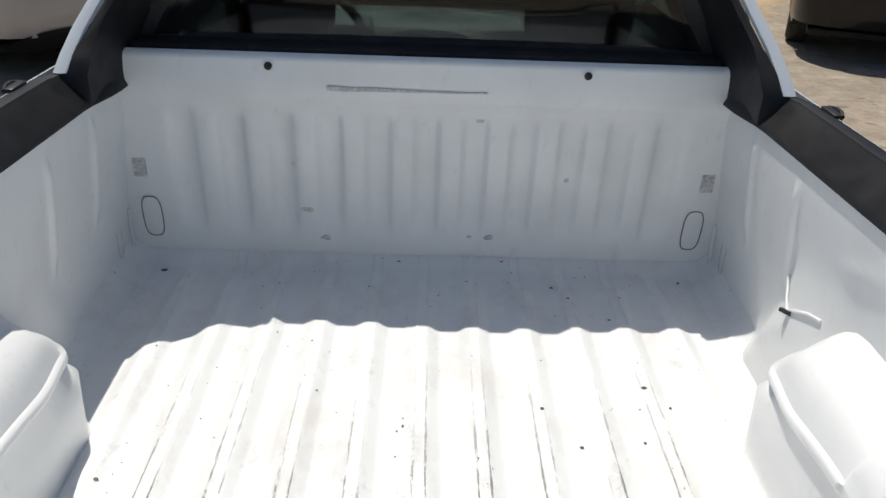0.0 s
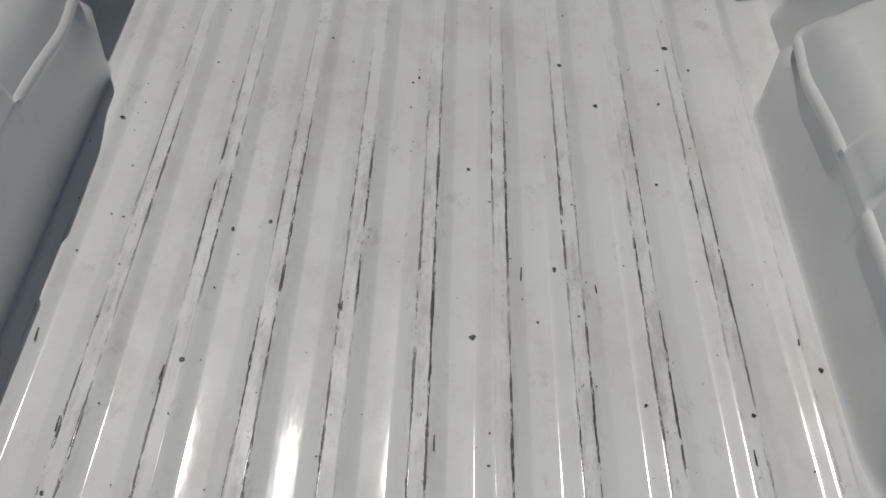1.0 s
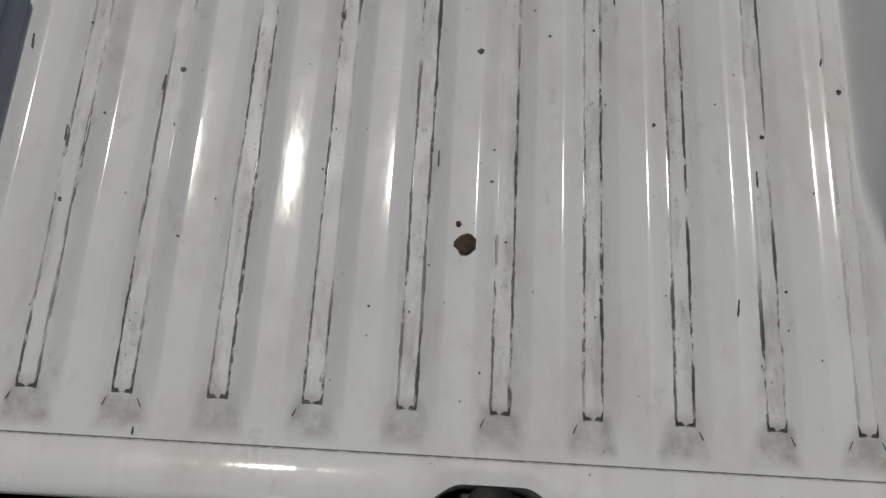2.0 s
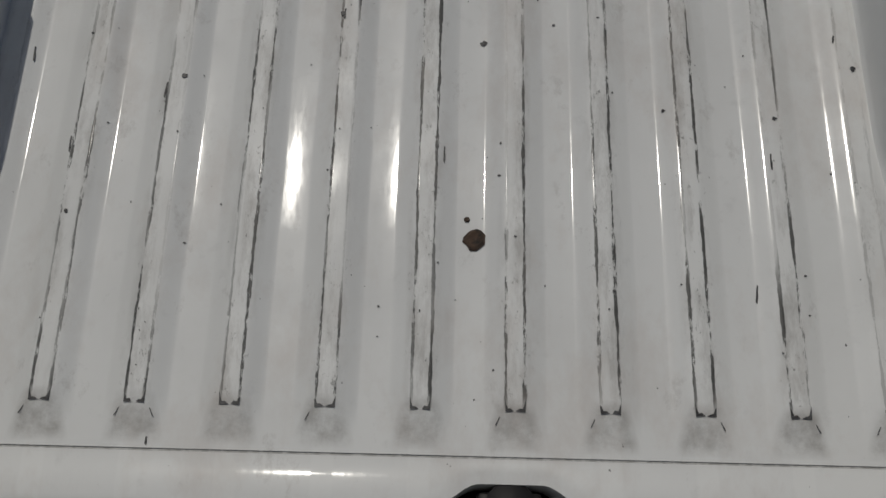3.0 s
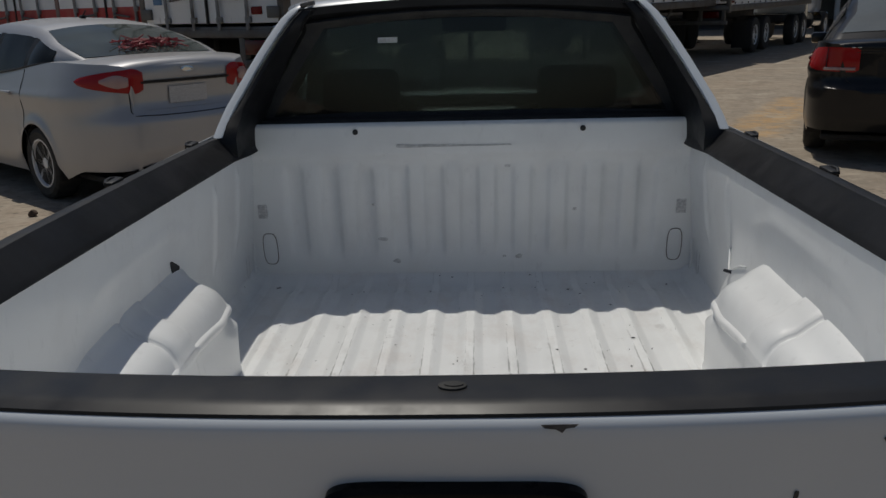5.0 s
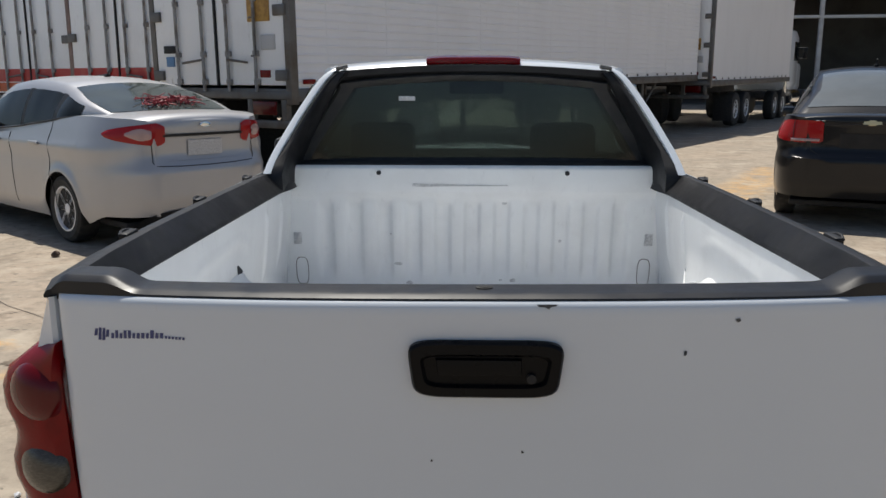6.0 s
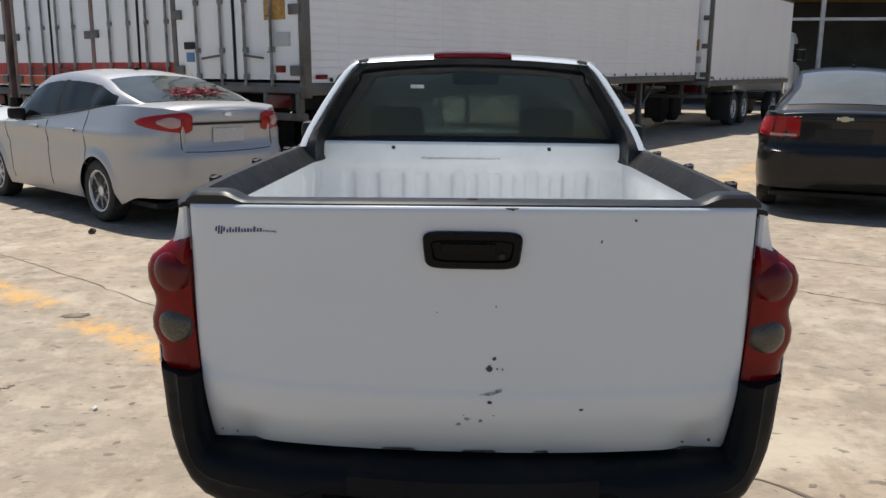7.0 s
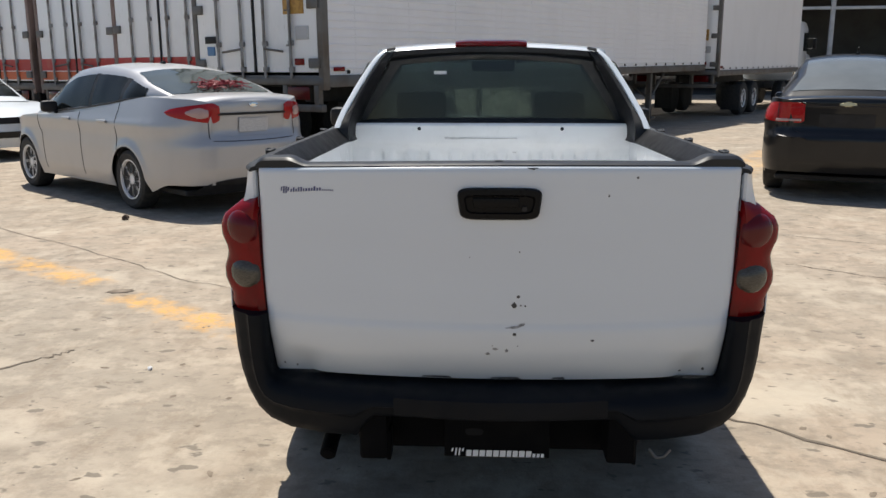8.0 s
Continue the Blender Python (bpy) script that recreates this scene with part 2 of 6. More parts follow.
CONCRETE.over(CONCRETE.ramp(CONCRETE.noise(3.0, 7, 0.6), 0.42, 0.60, 0, 0.7), (0.281, 0.246, 0.195))
CONCRETE.over(CONCRETE.ramp(CONCRETE.noise(0.5, 7, 0.65), 0.46, 0.62, 0, 0.75), (0.242, 0.203, 0.156))
CONCRETE.over(CONCRETE.ramp(CONCRETE.noise(0.12, 7, 0.72, (1, 1.5, 1), (1, 5, 0)), 0.49, 0.62, 0, 0.65), (0.203, 0.168, 0.129))
CONCRETE.over(CONCRETE.ramp(CONCRETE.noise(0.9, 6, 0.6, (1, 1, 1), (7, 2, 0)), 0.55, 0.68, 0, 0.7), (0.468, 0.406, 0.32))
CONCRETE.over(CONCRETE.ramp(CONCRETE.noise(0.22, 9, 0.72, (1.0, 1.0, 1), (2, 11, 0)), 0.50, 0.60, 0, 0.45), (0.452, 0.382, 0.296))
CONCRETE.over(CONCRETE.ramp(CONCRETE.noise(0.34, 9, 0.74, (1.4, 0.8, 1), (12, 1, 0)), 0.52, 0.63, 0, 0.55), (0.211, 0.164, 0.117))
CONCRETE.over(CONCRETE.ramp(CONCRETE.noise(0.13, 3, 0.5, (1, 1.6, 1)), 0.645, 0.68, 0, 0.75), (0.125, 0.105, 0.0819))
CONCRETE.over(CONCRETE.ramp(CONCRETE.noise(0.035, 2, 0.5, (1, 1, 1), (3, 9, 0)), 0.72, 0.75, 0, 0.7), (0.0936, 0.078, 0.0624))


def paint_band(mat, x0, y0, x1, y1, half, seed, amount=0.95):
    """Worn road paint along a line, eaten away at its edges."""
    length = math.dist((x0, y0), (x1, y1))
    ux, uy = (x1 - x0) / length, (y1 - y0) / length
    gx, gy = mat.axis(0), mat.axis(1)
    across = mat.math("ADD", mat.math("MULTIPLY", mat.math("SUBTRACT", gx, x0), -uy), mat.math("MULTIPLY", mat.math("SUBTRACT", gy, y0), ux))
    along = mat.math("ADD", mat.math("MULTIPLY", mat.math("SUBTRACT", gx, x0), ux), mat.math("MULTIPLY", mat.math("SUBTRACT", gy, y0), uy))
    wob = mat.math("MULTIPLY", mat.math("SUBTRACT", mat.noise(0.12, 5, 0.65, (1, 1, 1), (seed, 0, 0)), 0.5), 0.30)
    inside = mat.ramp(mat.math("ADD", mat.math("ABSOLUTE", across), wob), half, half * 0.45)
    ends = mat.math("MULTIPLY", mat.ramp(along, 0.0, 0.2), mat.ramp(along, length, length - 0.2))
    eaten = mat.math("MULTIPLY", mat.ramp(mat.noise(0.3, 7, 0.7, (1, 1, 1), (0, seed, 0)), 0.40, 0.56), mat.ramp(mat.noise(0.05, 6, 0.75, (1, 1, 1), (seed, seed, 0)), 0.38, 0.52, 0.35, 1.0))
    mat.over(mat.math("MULTIPLY", mat.math("MULTIPLY", inside, ends), mat.math("MULTIPLY", eaten, amount)), (0.56, 0.32, 0.10))


paint_band(CONCRETE, -4.3, 4.15, -2.5, 2.83, 0.16, 3)
paint_band(CONCRETE, -2.35, 2.68, -1.1, 1.75, 0.16, 8)
paint_band(CONCRETE, 3.0, 8.6, 5.2, 12.6, 0.45, 14, 0.6)
CONCRETE.bump(CONCRETE.noise(0.3, 8, 0.7), 0.03, 0.45).bump(CONCRETE.noise(0.012, 3), 0.003, 0.6)
OIL = Mat("oil_stain", (0.13, 0.10, 0.072), 0.9)
OIL.over(OIL.ramp(OIL.noise(0.08, 5), 0.4, 0.65), (0.22, 0.175, 0.13))
CRACK = Mat("crack_dirt", (0.13, 0.105, 0.08), 0.95)
BOX = Mat("trailer_sheet", (0.90, 0.90, 0.91), 0.35)
BOX.over(BOX.ramp(BOX.noise(1.2, 6, 0.6, (1, 1, 0.4)), 0.48, 0.78, 0, 0.28), (0.66, 0.65, 0.64))
BOX.over(BOX.ramp(BOX.noise(0.2, 6, 0.7, (2, 2, 0.35)), 0.64, 0.80, 0, 0.4), (0.42, 0.38, 0.35))
DOOR = Mat("trailer_door_sheet", (0.90, 0.91, 0.92), 0.4)
DOOR.over(DOOR.ramp(DOOR.noise(0.8, 6, 0.65, (1, 1, 0.5)), 0.52, 0.78, 0, 0.4), (0.55, 0.56, 0.58))
DOOR.over(DOOR.ramp(DOOR.noise(0.15, 6, 0.7, (2, 2, 0.4)), 0.62, 0.75, 0, 0.6), (0.25, 0.2, 0.17))
STRIPE = Mat("red_stripe", (0.46, 0.035, 0.03), 0.5)
STRIPE.over(STRIPE.ramp(STRIPE.noise(0.3, 6), 0.5, 0.75, 0, 0.6), (0.5, 0.2, 0.14))
ORANGE = Mat("orange_stripe", (0.60, 0.13, 0.045), 0.5)
POST = Mat("weathered_post", (0.27, 0.19, 0.165), 0.7)
POST.over(POST.ramp(POST.noise(0.2, 6, 0.6, (1, 1, 0.4)), 0.45, 0.7), (0.12, 0.08, 0.06))
SIGN = Mat("ochre_placard", (0.50, 0.29, 0.07), 0.6)
SIGN.over(SIGN.ramp(SIGN.noise(0.07, 4), 0.45, 0.6), (0.36, 0.19, 0.05))
BLUE = Mat("blue_placard", (0.12, 0.24, 0.42), 0.6)
GIRDER = Mat("yellow_girder", (0.42, 0.29, 0.06), 0.6)
GIRDER.over(GIRDER.ramp(GIRDER.noise(0.5), 0.4, 0.7), (0.25, 0.17, 0.05))
LIGHTPOST = Mat("pale_steel_post", (0.6, 0.6, 0.6), 0.5)
LIGHTPOST.over(LIGHTPOST.ramp(LIGHTPOST.noise(0.5), 0.45, 0.7, 0, 0.6), (0.42, 0.41, 0.4))
SHED = Mat("shed_sheet", (0.12, 0.115, 0.11), 0.7)
SHED.over(SHED.ramp(SHED.noise(2.0, 5), 0.45, 0.7), (0.07, 0.065, 0.06))
RIBBON = Mat("red_ribbon", (0.30, 0.03, 0.04), 0.5)


# ---- mesh helpers ----
def part(name, bm, mat, parent=None, label="", sharp=35):
    """Links a bmesh as one mesh object under a thing or a part."""
    bmesh.ops.remove_doubles(bm, verts=bm.verts, dist=1e-5)
    bmesh.ops.recalc_face_normals(bm, faces=bm.faces)
    me = bpy.data.meshes.new(name)
    for f in bm.faces:
        f.smooth = True
    bm.to_mesh(me)
    bm.free()
    me.set_sharp_from_angle(angle=radians(sharp))
    me.materials.append(mat.m)
    ob = new(name, me)
    ob.parent = parent
    if label:
        ob["label"] = label
    return ob


def empty(name, m, label, category, group=""):
    ob = new(name)
    ob.empty_display_size = 0.1
    ob.matrix_world = m
    return tagged(ob, label, category, group)


def sheet(bm, rows, loop=False):
    """Faces between rows of points; loop joins each row's ends."""
    vs = [[bm.verts.new(p) for p in row] for row in rows]
    n = len(vs[0])
    for a, b in zip(vs, vs[1:]):
        for i in range(n if loop else n - 1):
            j = (i + 1) % n
            bm.faces.new((a[i], a[j], b[j], b[i]))
    return vs


def thick(bm, t):
    bmesh.ops.recalc_face_normals(bm, faces=bm.faces)
    bmesh.ops.solidify(bm, geom=bm.faces[:], thickness=t)
    return bm


def box(bm, at, size, bevel=0.0, turn=None):
    """A box by its middle and size, with rounded edges."""
    m = Matrix.LocRotScale(at, Euler([radians(a) for a in (turn or (0, 0, 0))]), size)
    made = bmesh.ops.create_cube(bm, size=1.0, matrix=m)
    if bevel:
        edges = list({e for v in made["verts"] for e in v.link_edges})
        bmesh.ops.bevel(bm, geom=edges, offset=bevel, segments=2, profile=0.5, affect="EDGES", clamp_overlap=True)
    return bm


def rod(bm, points, r, seg=10):
    """A round bar along points, closed at both ends."""
    pts = [Vector(p) for p in points]
    rows = []
    for i, p in enumerate(pts):
        way = (pts[min(i + 1, len(pts) - 1)] - pts[max(i - 1, 0)]).normalized()
        side = way.orthogonal().normalized() if i == 0 else (side - way * side.dot(way)).normalized()
        up = way.cross(side)
        rows.append([p + r * (math.cos(a) * side + math.sin(a) * up) for a in [2 * math.pi * k / seg for k in range(seg)]])
    vs = sheet(bm, rows, True)
    bm.faces.new(vs[0]), bm.faces.new(vs[-1])
    return bm


def lathe(bm, profile, m, seg=24):
    """Turns (radius, height) pairs round the z axis of m."""
    rows = [[m @ Vector((r * math.cos(a), r * math.sin(a), h)) for a in [2 * math.pi * k / seg for k in range(seg)]] for r, h in profile]
    vs = sheet(bm, rows, True)
    for row, (r, h) in ((vs[0], profile[0]), (vs[-1], profile[-1])):
        if r > 1e-4:
            bm.faces.new(row)
    return bm


def prism(bm, outline, m, depth, bevel=0.0):
    """A plate of that outline in the xy plane of m, from z 0 to depth."""
    low = [bm.verts.new(m @ Vector((x, y, 0))) for x, y in outline]
    high = [bm.verts.new(m @ Vector((x, y, depth))) for x, y in outline]
    n = len(outline)
    for i in range(n):
        bm.faces.new((low[i], low[(i + 1) % n], high[(i + 1) % n], high[i]))
    bm.faces.new(low)
    cap = bm.faces.new(high)
    if bevel:
        bmesh.ops.bevel(bm, geom=cap.edges[:], offset=bevel, segments=2, profile=0.5, affect="EDGES", clamp_overlap=True)
    return bm


def oval(w, h, n=24, power=2.0):
    return [(w * math.copysign(abs(math.cos(a)) ** (2 / power), math.cos(a)), h * math.copysign(abs(math.sin(a)) ** (2 / power), math.sin(a)))
            for a in [2 * math.pi * k / n for k in range(n)]]


def ease(a, b, x):
    t = min(1.0, max(0.0, (x - a) / (b - a)))
    return t * t * (3 - 2 * t)


def curve(x, table):
    """Reads a smooth curve off a short table of (place, value)."""
    if x <= table[0][0]:
        return table[0][1]
    for (a, va), (b, vb) in zip(table, table[1:]):
        if x <= b:
            t = (x - a) / (b - a)
            return va + (vb - va) * t
    return table[-1][1]


def steps(a, b, n):
    return [a + (b - a) * i / n for i in range(n + 1)]


def upright(at, way):
    """A pose whose z axis points along way and whose y axis is as upright as it can be."""
    z = Vector(way).normalized()
    x = Vector((0, 0, 1)).cross(z)
    x = x.normalized() if x.length > 1e-4 else Vector((1, 0, 0))
    y = z.cross(x)
    m = Matrix((x, y, z)).transposed().to_4x4()
    m.translation = at
    return m


def fleck(bm, at, way, size, seed, n=7, stretch=1.0, thickness=0.0008):
    """A small ragged flake lying on a surface."""
    r = random.Random(seed)
    pts = [(size * r.uniform(0.5, 1.1) * math.cos(2 * math.pi * k / n) * stretch, size * r.uniform(0.5, 1.1) * math.sin(2 * math.pi * k / n)) for k in range(n)]
    return prism(bm, pts, upright(at, way), thickness)


ROD = Mat("lock_rod_steel", (0.30, 0.295, 0.29), 0.5, 0.3)
ROD.over(ROD.ramp(ROD.noise(0.1, 5), 0.45, 0.65, 0, 0.8), (0.12, 0.09, 0.07))


# ---- the ground ----
def build_ground():
    bm = bmesh.new()
    edges = [-900, -300, -100, -40, -20, -10, -6, -4, -2, 0, 2, 4, 6, 10, 20, 40, 100, 300, 900]
    sheet(bm, [[(x, y, 0) for x in edges] for y in edges])
    g = tagged(part("ground", bm, CONCRETE), "worn beige concrete yard with stains and cracks", "ground", kind="structure")
    r = random.Random(4)

    def ribbon(name, pts, width, mat, label, z=0.003, sub=10):
        line = []
        for a, b in zip(pts, pts[1:]):
            a, b = Vector((*a, 0)), Vector((*b, 0))
            side = Vector((-(b - a).y, (b - a).x, 0)).normalized()
            for k in range(sub):
                line.append((a.lerp(b, k / sub) + side * r.uniform(-1, 1) * 0.018, side))
        line.append((Vector((*pts[-1], 0)), side))
        bm = bmesh.new()
        sheet(bm, [[(*(p + s * w).xy, z), (*(p - s * w).xy, z)] for p, s in line for w in [width * r.uniform(0.3, 1.0)]])
        part(name, bm, mat, g, label)

    ribbon("crack", [(-5.4, 5.5), (-4.4, 4.85), (-2.83, 3.69), (-2.03, 3.02), (-1.2, 2.6)], 0.0055, CRACK, "dark crack across the slab")
    ribbon("crack", [(-2.83, 3.69), (-3.3, 3.35), (-4.2, 3.1)], 0.004, CRACK, "dark crack across the slab")
    ribbon("crack", [(0.9, 0.94), (1.44, 0.54), (3.2, -0.7)], 0.011, CRACK, "open joint between two slabs")
    ribbon("crack", [(-2.6, 1.05), (-2.22, 1.43), (-2.10, 1.59)], 0.011, CRACK, "dark crack across the slab")
    ribbon("crack", [(2.2, 3.7), (2.7, 3.3), (4.6, 2.3)], 0.007, CRACK, "dark crack across the slab")
    ribbon("crack", [(2.1, 5.0), (3.3, 4.4), (5.0, 3.9)], 0.006, CRACK, "dark crack across the slab")

    def blot(name, x, y, w, h, turn, mat, label, seed, z=0.002, n=28):
        rr = random.Random(seed)
        rim = []
        for k in range(n):
            a = 2 * math.pi * k / n
            q = rr.uniform(0.62, 1.05)
            px, py = w * q * math.cos(a), h * q * math.sin(a)
            rim.append((x + px * math.cos(turn) - py * math.sin(turn), y + px * math.sin(turn) + py * math.cos(turn), z))
        bm = bmesh.new()
        bm.faces.new([bm.verts.new(p) for p in rim])
        part(name, bm, mat, g, label)

    blot("oil_mark", -2.35, 2.73, 0.10, 0.06, 0.3, OIL, "dark oil stain on the concrete", 31, 0.004)
    for i in range(46):
        x, y = r.uniform(-2.7, -0.95), r.uniform(0.2, 2.2)
        if i % 3 == 0:
            x, y = r.uniform(1.0, 2.6), r.uniform(0.2, 4.0)
        blot("spot", x, y, r.uniform(0.008, 0.03), r.uniform(0.006, 0.016), r.uniform(0, 3), OIL, "", 60 + i, 0.0012, 11)
    for x, y, s, mat, label in ((-3.42, 5.30, 0.035, RUST, "small dark stone lying on the concrete yard"), (-1.606, 1.329, 0.011, WHITE, "small pale stone lying on the concrete yard")):
        bm = bmesh.new()
        bmesh.ops.create_icosphere(bm, subdivisions=2, radius=s, matrix=Matrix.Translation((x, y, s * 0.6)))
        for v in bm.verts:
            v.co += (v.co - Vector((x, y, s * 0.6))) * r.uniform(-0.25, 0.2)
            v.co.z = max(v.co.z, 0.0)
        tagged(part("stone", bm, mat), label, "stone", "loose stones")


build_ground()

# ---- the pickup truck ----
truck = empty("pickup_truck", STAND, "white pickup truck with an empty scratched cargo bed and black trim", "pickup truck")
RIBS = [PITCH * k for k in range(-5, 6)]
SIDES = (-1, 1)


def rail_top(y):
    return 1.262 - 0.034 * y


def rail_low(y):
    return 1.205 - 0.036 * y + 0.040 * ease(0.10, -0.08, y)


def rail_out(y):
    return curve(y, [(-0.145, 0.655), (-0.075, 0.674), (0.0, 0.704), (0.2, 0.726), (0.5, 0.742), (1.0, 0.752), (1.6, 0.757)])


# The hoop round the rear window: height, half width outside, half width of the opening.
HOOP = [(1.160, 0.722, 0.640), (1.185, 0.722, 0.640), (1.215, 0.724, 0.638), (1.245, 0.716, 0.628), (1.29, 0.699, 0.606), (1.345, 0.671, 0.580), (1.385, 0.651, 0.560), (1.427, 0.628, 0.540), (1.465, 0.606, 0.520), (1.50, 0.584, 0.500), (1.525, 0.567, 0.484), (1.55, 0.542, 0.46)]


def hoop_y(z):
    """Where the hoop's rear edge lies at that height."""
    return 1.530 + 0.885 * max(0.0, z - 1.21) if z > 1.21 else 1.53


def wheel(parent, at, radius, width, side, spokes=5, rim=0.62, double=False):
    """A wheel that faces along x to that side: tyre, rim, spokes."""
    w = part("wheel", lathe(bmesh.new(), [(0.05, -0.02), (0.05, 0.02)], upright(at, (side, 0, 0)), 12), DARK, parent)
    m = upright(at, (side, 0, 0))
    R, b = radius, width / 2
    prof = [(R * rim, -b), (R * 0.86, -b * 1.05), (R * 0.96, -b * 0.9), (R, -b * 0.6), (R, b * 0.6), (R * 0.96, b * 0.9), (R * 0.86, b * 1.05), (R * rim * 1.02, b * 0.95), (R * rim, b * 0.7)]
    part("tyre", lathe(bmesh.new(), prof, m, 40), RUBBER, w)
    bm = bmesh.new()
    lathe(bm, [(R * rim, -b * 0.9), (R * rim, b * 0.7), (R * rim * 1.01, b * 0.95), (R * rim * 0.95, b * 0.95), (R * rim * 0.9, b * 0.5), (R * rim * 0.9, -b * 0.9)], m, 40)
    lathe(bm, [(R * 0.16, b * 0.35), (R * 0.15, b * 0.72), (R * 0.10, b * 0.76), (0.0, b * 0.76)], m, 20)
    for k in range(spokes):
        for off in ((-0.13, 0.13) if double else (0,)):
            a = 2 * math.pi * k / spokes + off
            t = m @ Matrix.Rotation(a, 4, "Z")
            wd = R * (0.062 if double else 0.115 if spokes < 7 else 0.085)
            prism(bm, [(R * 0.1, -wd), (R * rim * 0.93, -wd * 0.8), (R * rim * 0.93, wd * 0.8), (R * 0.1, wd)], t @ Matrix.Translation((0, 0, b * 0.45)), b * 0.25, R * 0.012)
    part("rim", bm, ALLOY, w, "silver alloy rim")
    part("brake_disc", lathe(bmesh.new(), [(R * rim * 0.85, 0), (R * rim * 0.85, 0.012), (0.0, 0.012)], m, 24), DARK, w)
    return w


def bed_height(x, y):
    d = min(abs(x - c) for c in RIBS)
    h = 0.0098 * (0.45 * min(1.0, max(0.0, (0.0375 - d) / 0.0270)) + 0.55 * ease(0.0375, 0.0105, d)) * ease(0.06, 0.115, y) * (1 - ease(1.60, 1.66, y))
    lift = 0.030 * max(0.0, (abs(x) - 0.65) / 0.045) ** 2
    lift -= 0.018 * max(0.0, 0.318 - y)
    lift += 0.02 * max(0.0, (y - 1.69) / 0.05) ** 2
    return 0.705 + h + lift


# Height of the arch's upper facet along its length.
DOME = [(0.28, 0.76), (0.34, 0.80), (0.38, 0.845), (0.42, 0.893), (0.46, 0.932), (0.50, 0.950), (0.54, 0.957), (0.62, 0.965), (1.0, 0.966), (1.03, 0.960), (1.06, 0.944), (1.09, 0.918), (1.12, 0.88), (1.16, 0.80)]


def build_bed():
    xs = sorted(set([round(c + o, 4) for c in RIBS for o in (-0.0385, -0.0365, -0.034, -0.030, -0.025, -0.019, -0.0145, -0.012, -0.0105, -0.009, 0, 0.009, 0.0105, 0.012, 0.0145, 0.019, 0.025, 0.030, 0.034, 0.0365, 0.0385, 0.0544)] + [s * v for s in SIDES for v in (0.60, 0.62, 0.64, 0.655, 0.67, 0.685, 0.695, 0.71)]))
    ys = [0.052, 0.06, 0.07, 0.08, 0.09, 0.1, 0.11, 0.12] + [0.16, 0.24, 0.31, 0.316, 0.32, 0.326] + steps(0.36, 1.56, 12) + [1.6, 1.615, 1.63, 1.645, 1.66, 1.68, 1.69, 1.70, 1.71, 1.72, 1.735, 1.745]
    bm = bmesh.new()
    sheet(bm, [[(x, y, bed_height(x, y)) for x in xs] for y in ys])
    floor = part("bed_floor", bm, FLOOR, truck, "ribbed white steel floor with worn black rib edges", 50)
    # the sill behind the seam, with its striker recess
    bm = bmesh.new()
    prof = [(0.0492, 0.690), (0.0492, 0.6990), (0.0482, 0.7000), (0.0, 0.6985), (-0.012, 0.696), (-0.016, 0.690), (-0.016, 0.60)]

    def dip(x):
        return 1 - ease(0.035, 0.10, abs(x - 0.105))
    sx = steps(-0.66, 0.0, 12) + steps(0.006, 0.21, 34) + steps(0.22, 0.66, 10)
    sheet(bm, [[(x, y + (0.034 * dip(x) if y < 0.04 else 0), z - (0.03 * dip(x) if -0.014 > y else 0)) for y, z in prof] for x in sx])
    part("sill", bm, FLOOR, truck, "scuffed white sill at the tail of the bed", 60)
    part("floor_seam", box(bmesh.new(), (0, 0.0506, 0.6945), (1.34, 0.006, 0.006)), SMEAR, truck, "dark open seam along the sill")
    bm = bmesh.new()
    box(bm, (0.105, -0.006, 0.655), (0.075, 0.04, 0.05), 0.006)
    lathe(bm, [(0.03, 0), (0.03, 0.012), (0.018, 0.018), (0.0, 0.02)], pose(0.105, -0.004, 0.68), 20)
    lathe(bm, [(0.011, 0.018), (0.011, 0.03), (0.0, 0.032)], pose(0.105, -0.004, 0.68), 14)
    part("striker", bm, TRIM, truck, "black tailgate striker set in the sill")
    # drain knob and loose grit
    bm = bmesh.new()
    ragged = random.Random(21)
    rim = [(ragged.uniform(0.78, 1.12) * math.cos(a), ragged.uniform(0.78, 1.12) * math.sin(a)) for a in [2 * math.pi * k / 13 for k in range(13)]]
    vs = sheet(bm, [[(0.060 + q * x, 0.309 + q * y, 0.7055 + h + ragged.uniform(0, 0.001)) for x, y in rim] for q, h in ((0.0150, 0), (0.0135, 0.003), (0.010, 0.005), (0.006, 0.0035), (0.003, 0.002))], True)
    bm.faces.new(vs[-1])
    lathe(bm, [(0.004, 0), (0.003, 0.003), (0, 0.003)], pose(0.050, 0.335, 0.706), 6)
    part("drain_plug", bm, RUST, truck, "rusty drain plug")
    bm = bmesh.new()
    known = [(0.19, 0.71, 7), (0.069, 0.585, 6), (0.30, 0.49, 4), (-0.03, 1.13, 5), (0.225, 1.18, 5), (0.285, 1.085, 5), (0.40, 1.10, 5), (-0.52, 0.98, 5), (0.37, 0.90, 4),
             (-0.24, 0.77, 6), (-0.295, 0.755, 6), (0.06, 0.91, 4), (0.55, 0.555, 6), (-0.44, 0.33, 5), (-0.318, 0.52, 5), (0.44, 0.48, 4), (0.61, 1.68, 7), (-0.61, 1.68, 8), (0.19, 1.735, 5),
             (-0.06, 1.73, 8), (-0.1, 1.735, 4), (0.3, 1.64, 6), (0.33, 1.58, 5), (0.2, 1.66, 4), (0.43, 1.25, 6), (0.47, 1.2, 4), (-0.33, 1.62, 4), (0.41, 1.5, 4), (-0.12, 0.62, 5)]
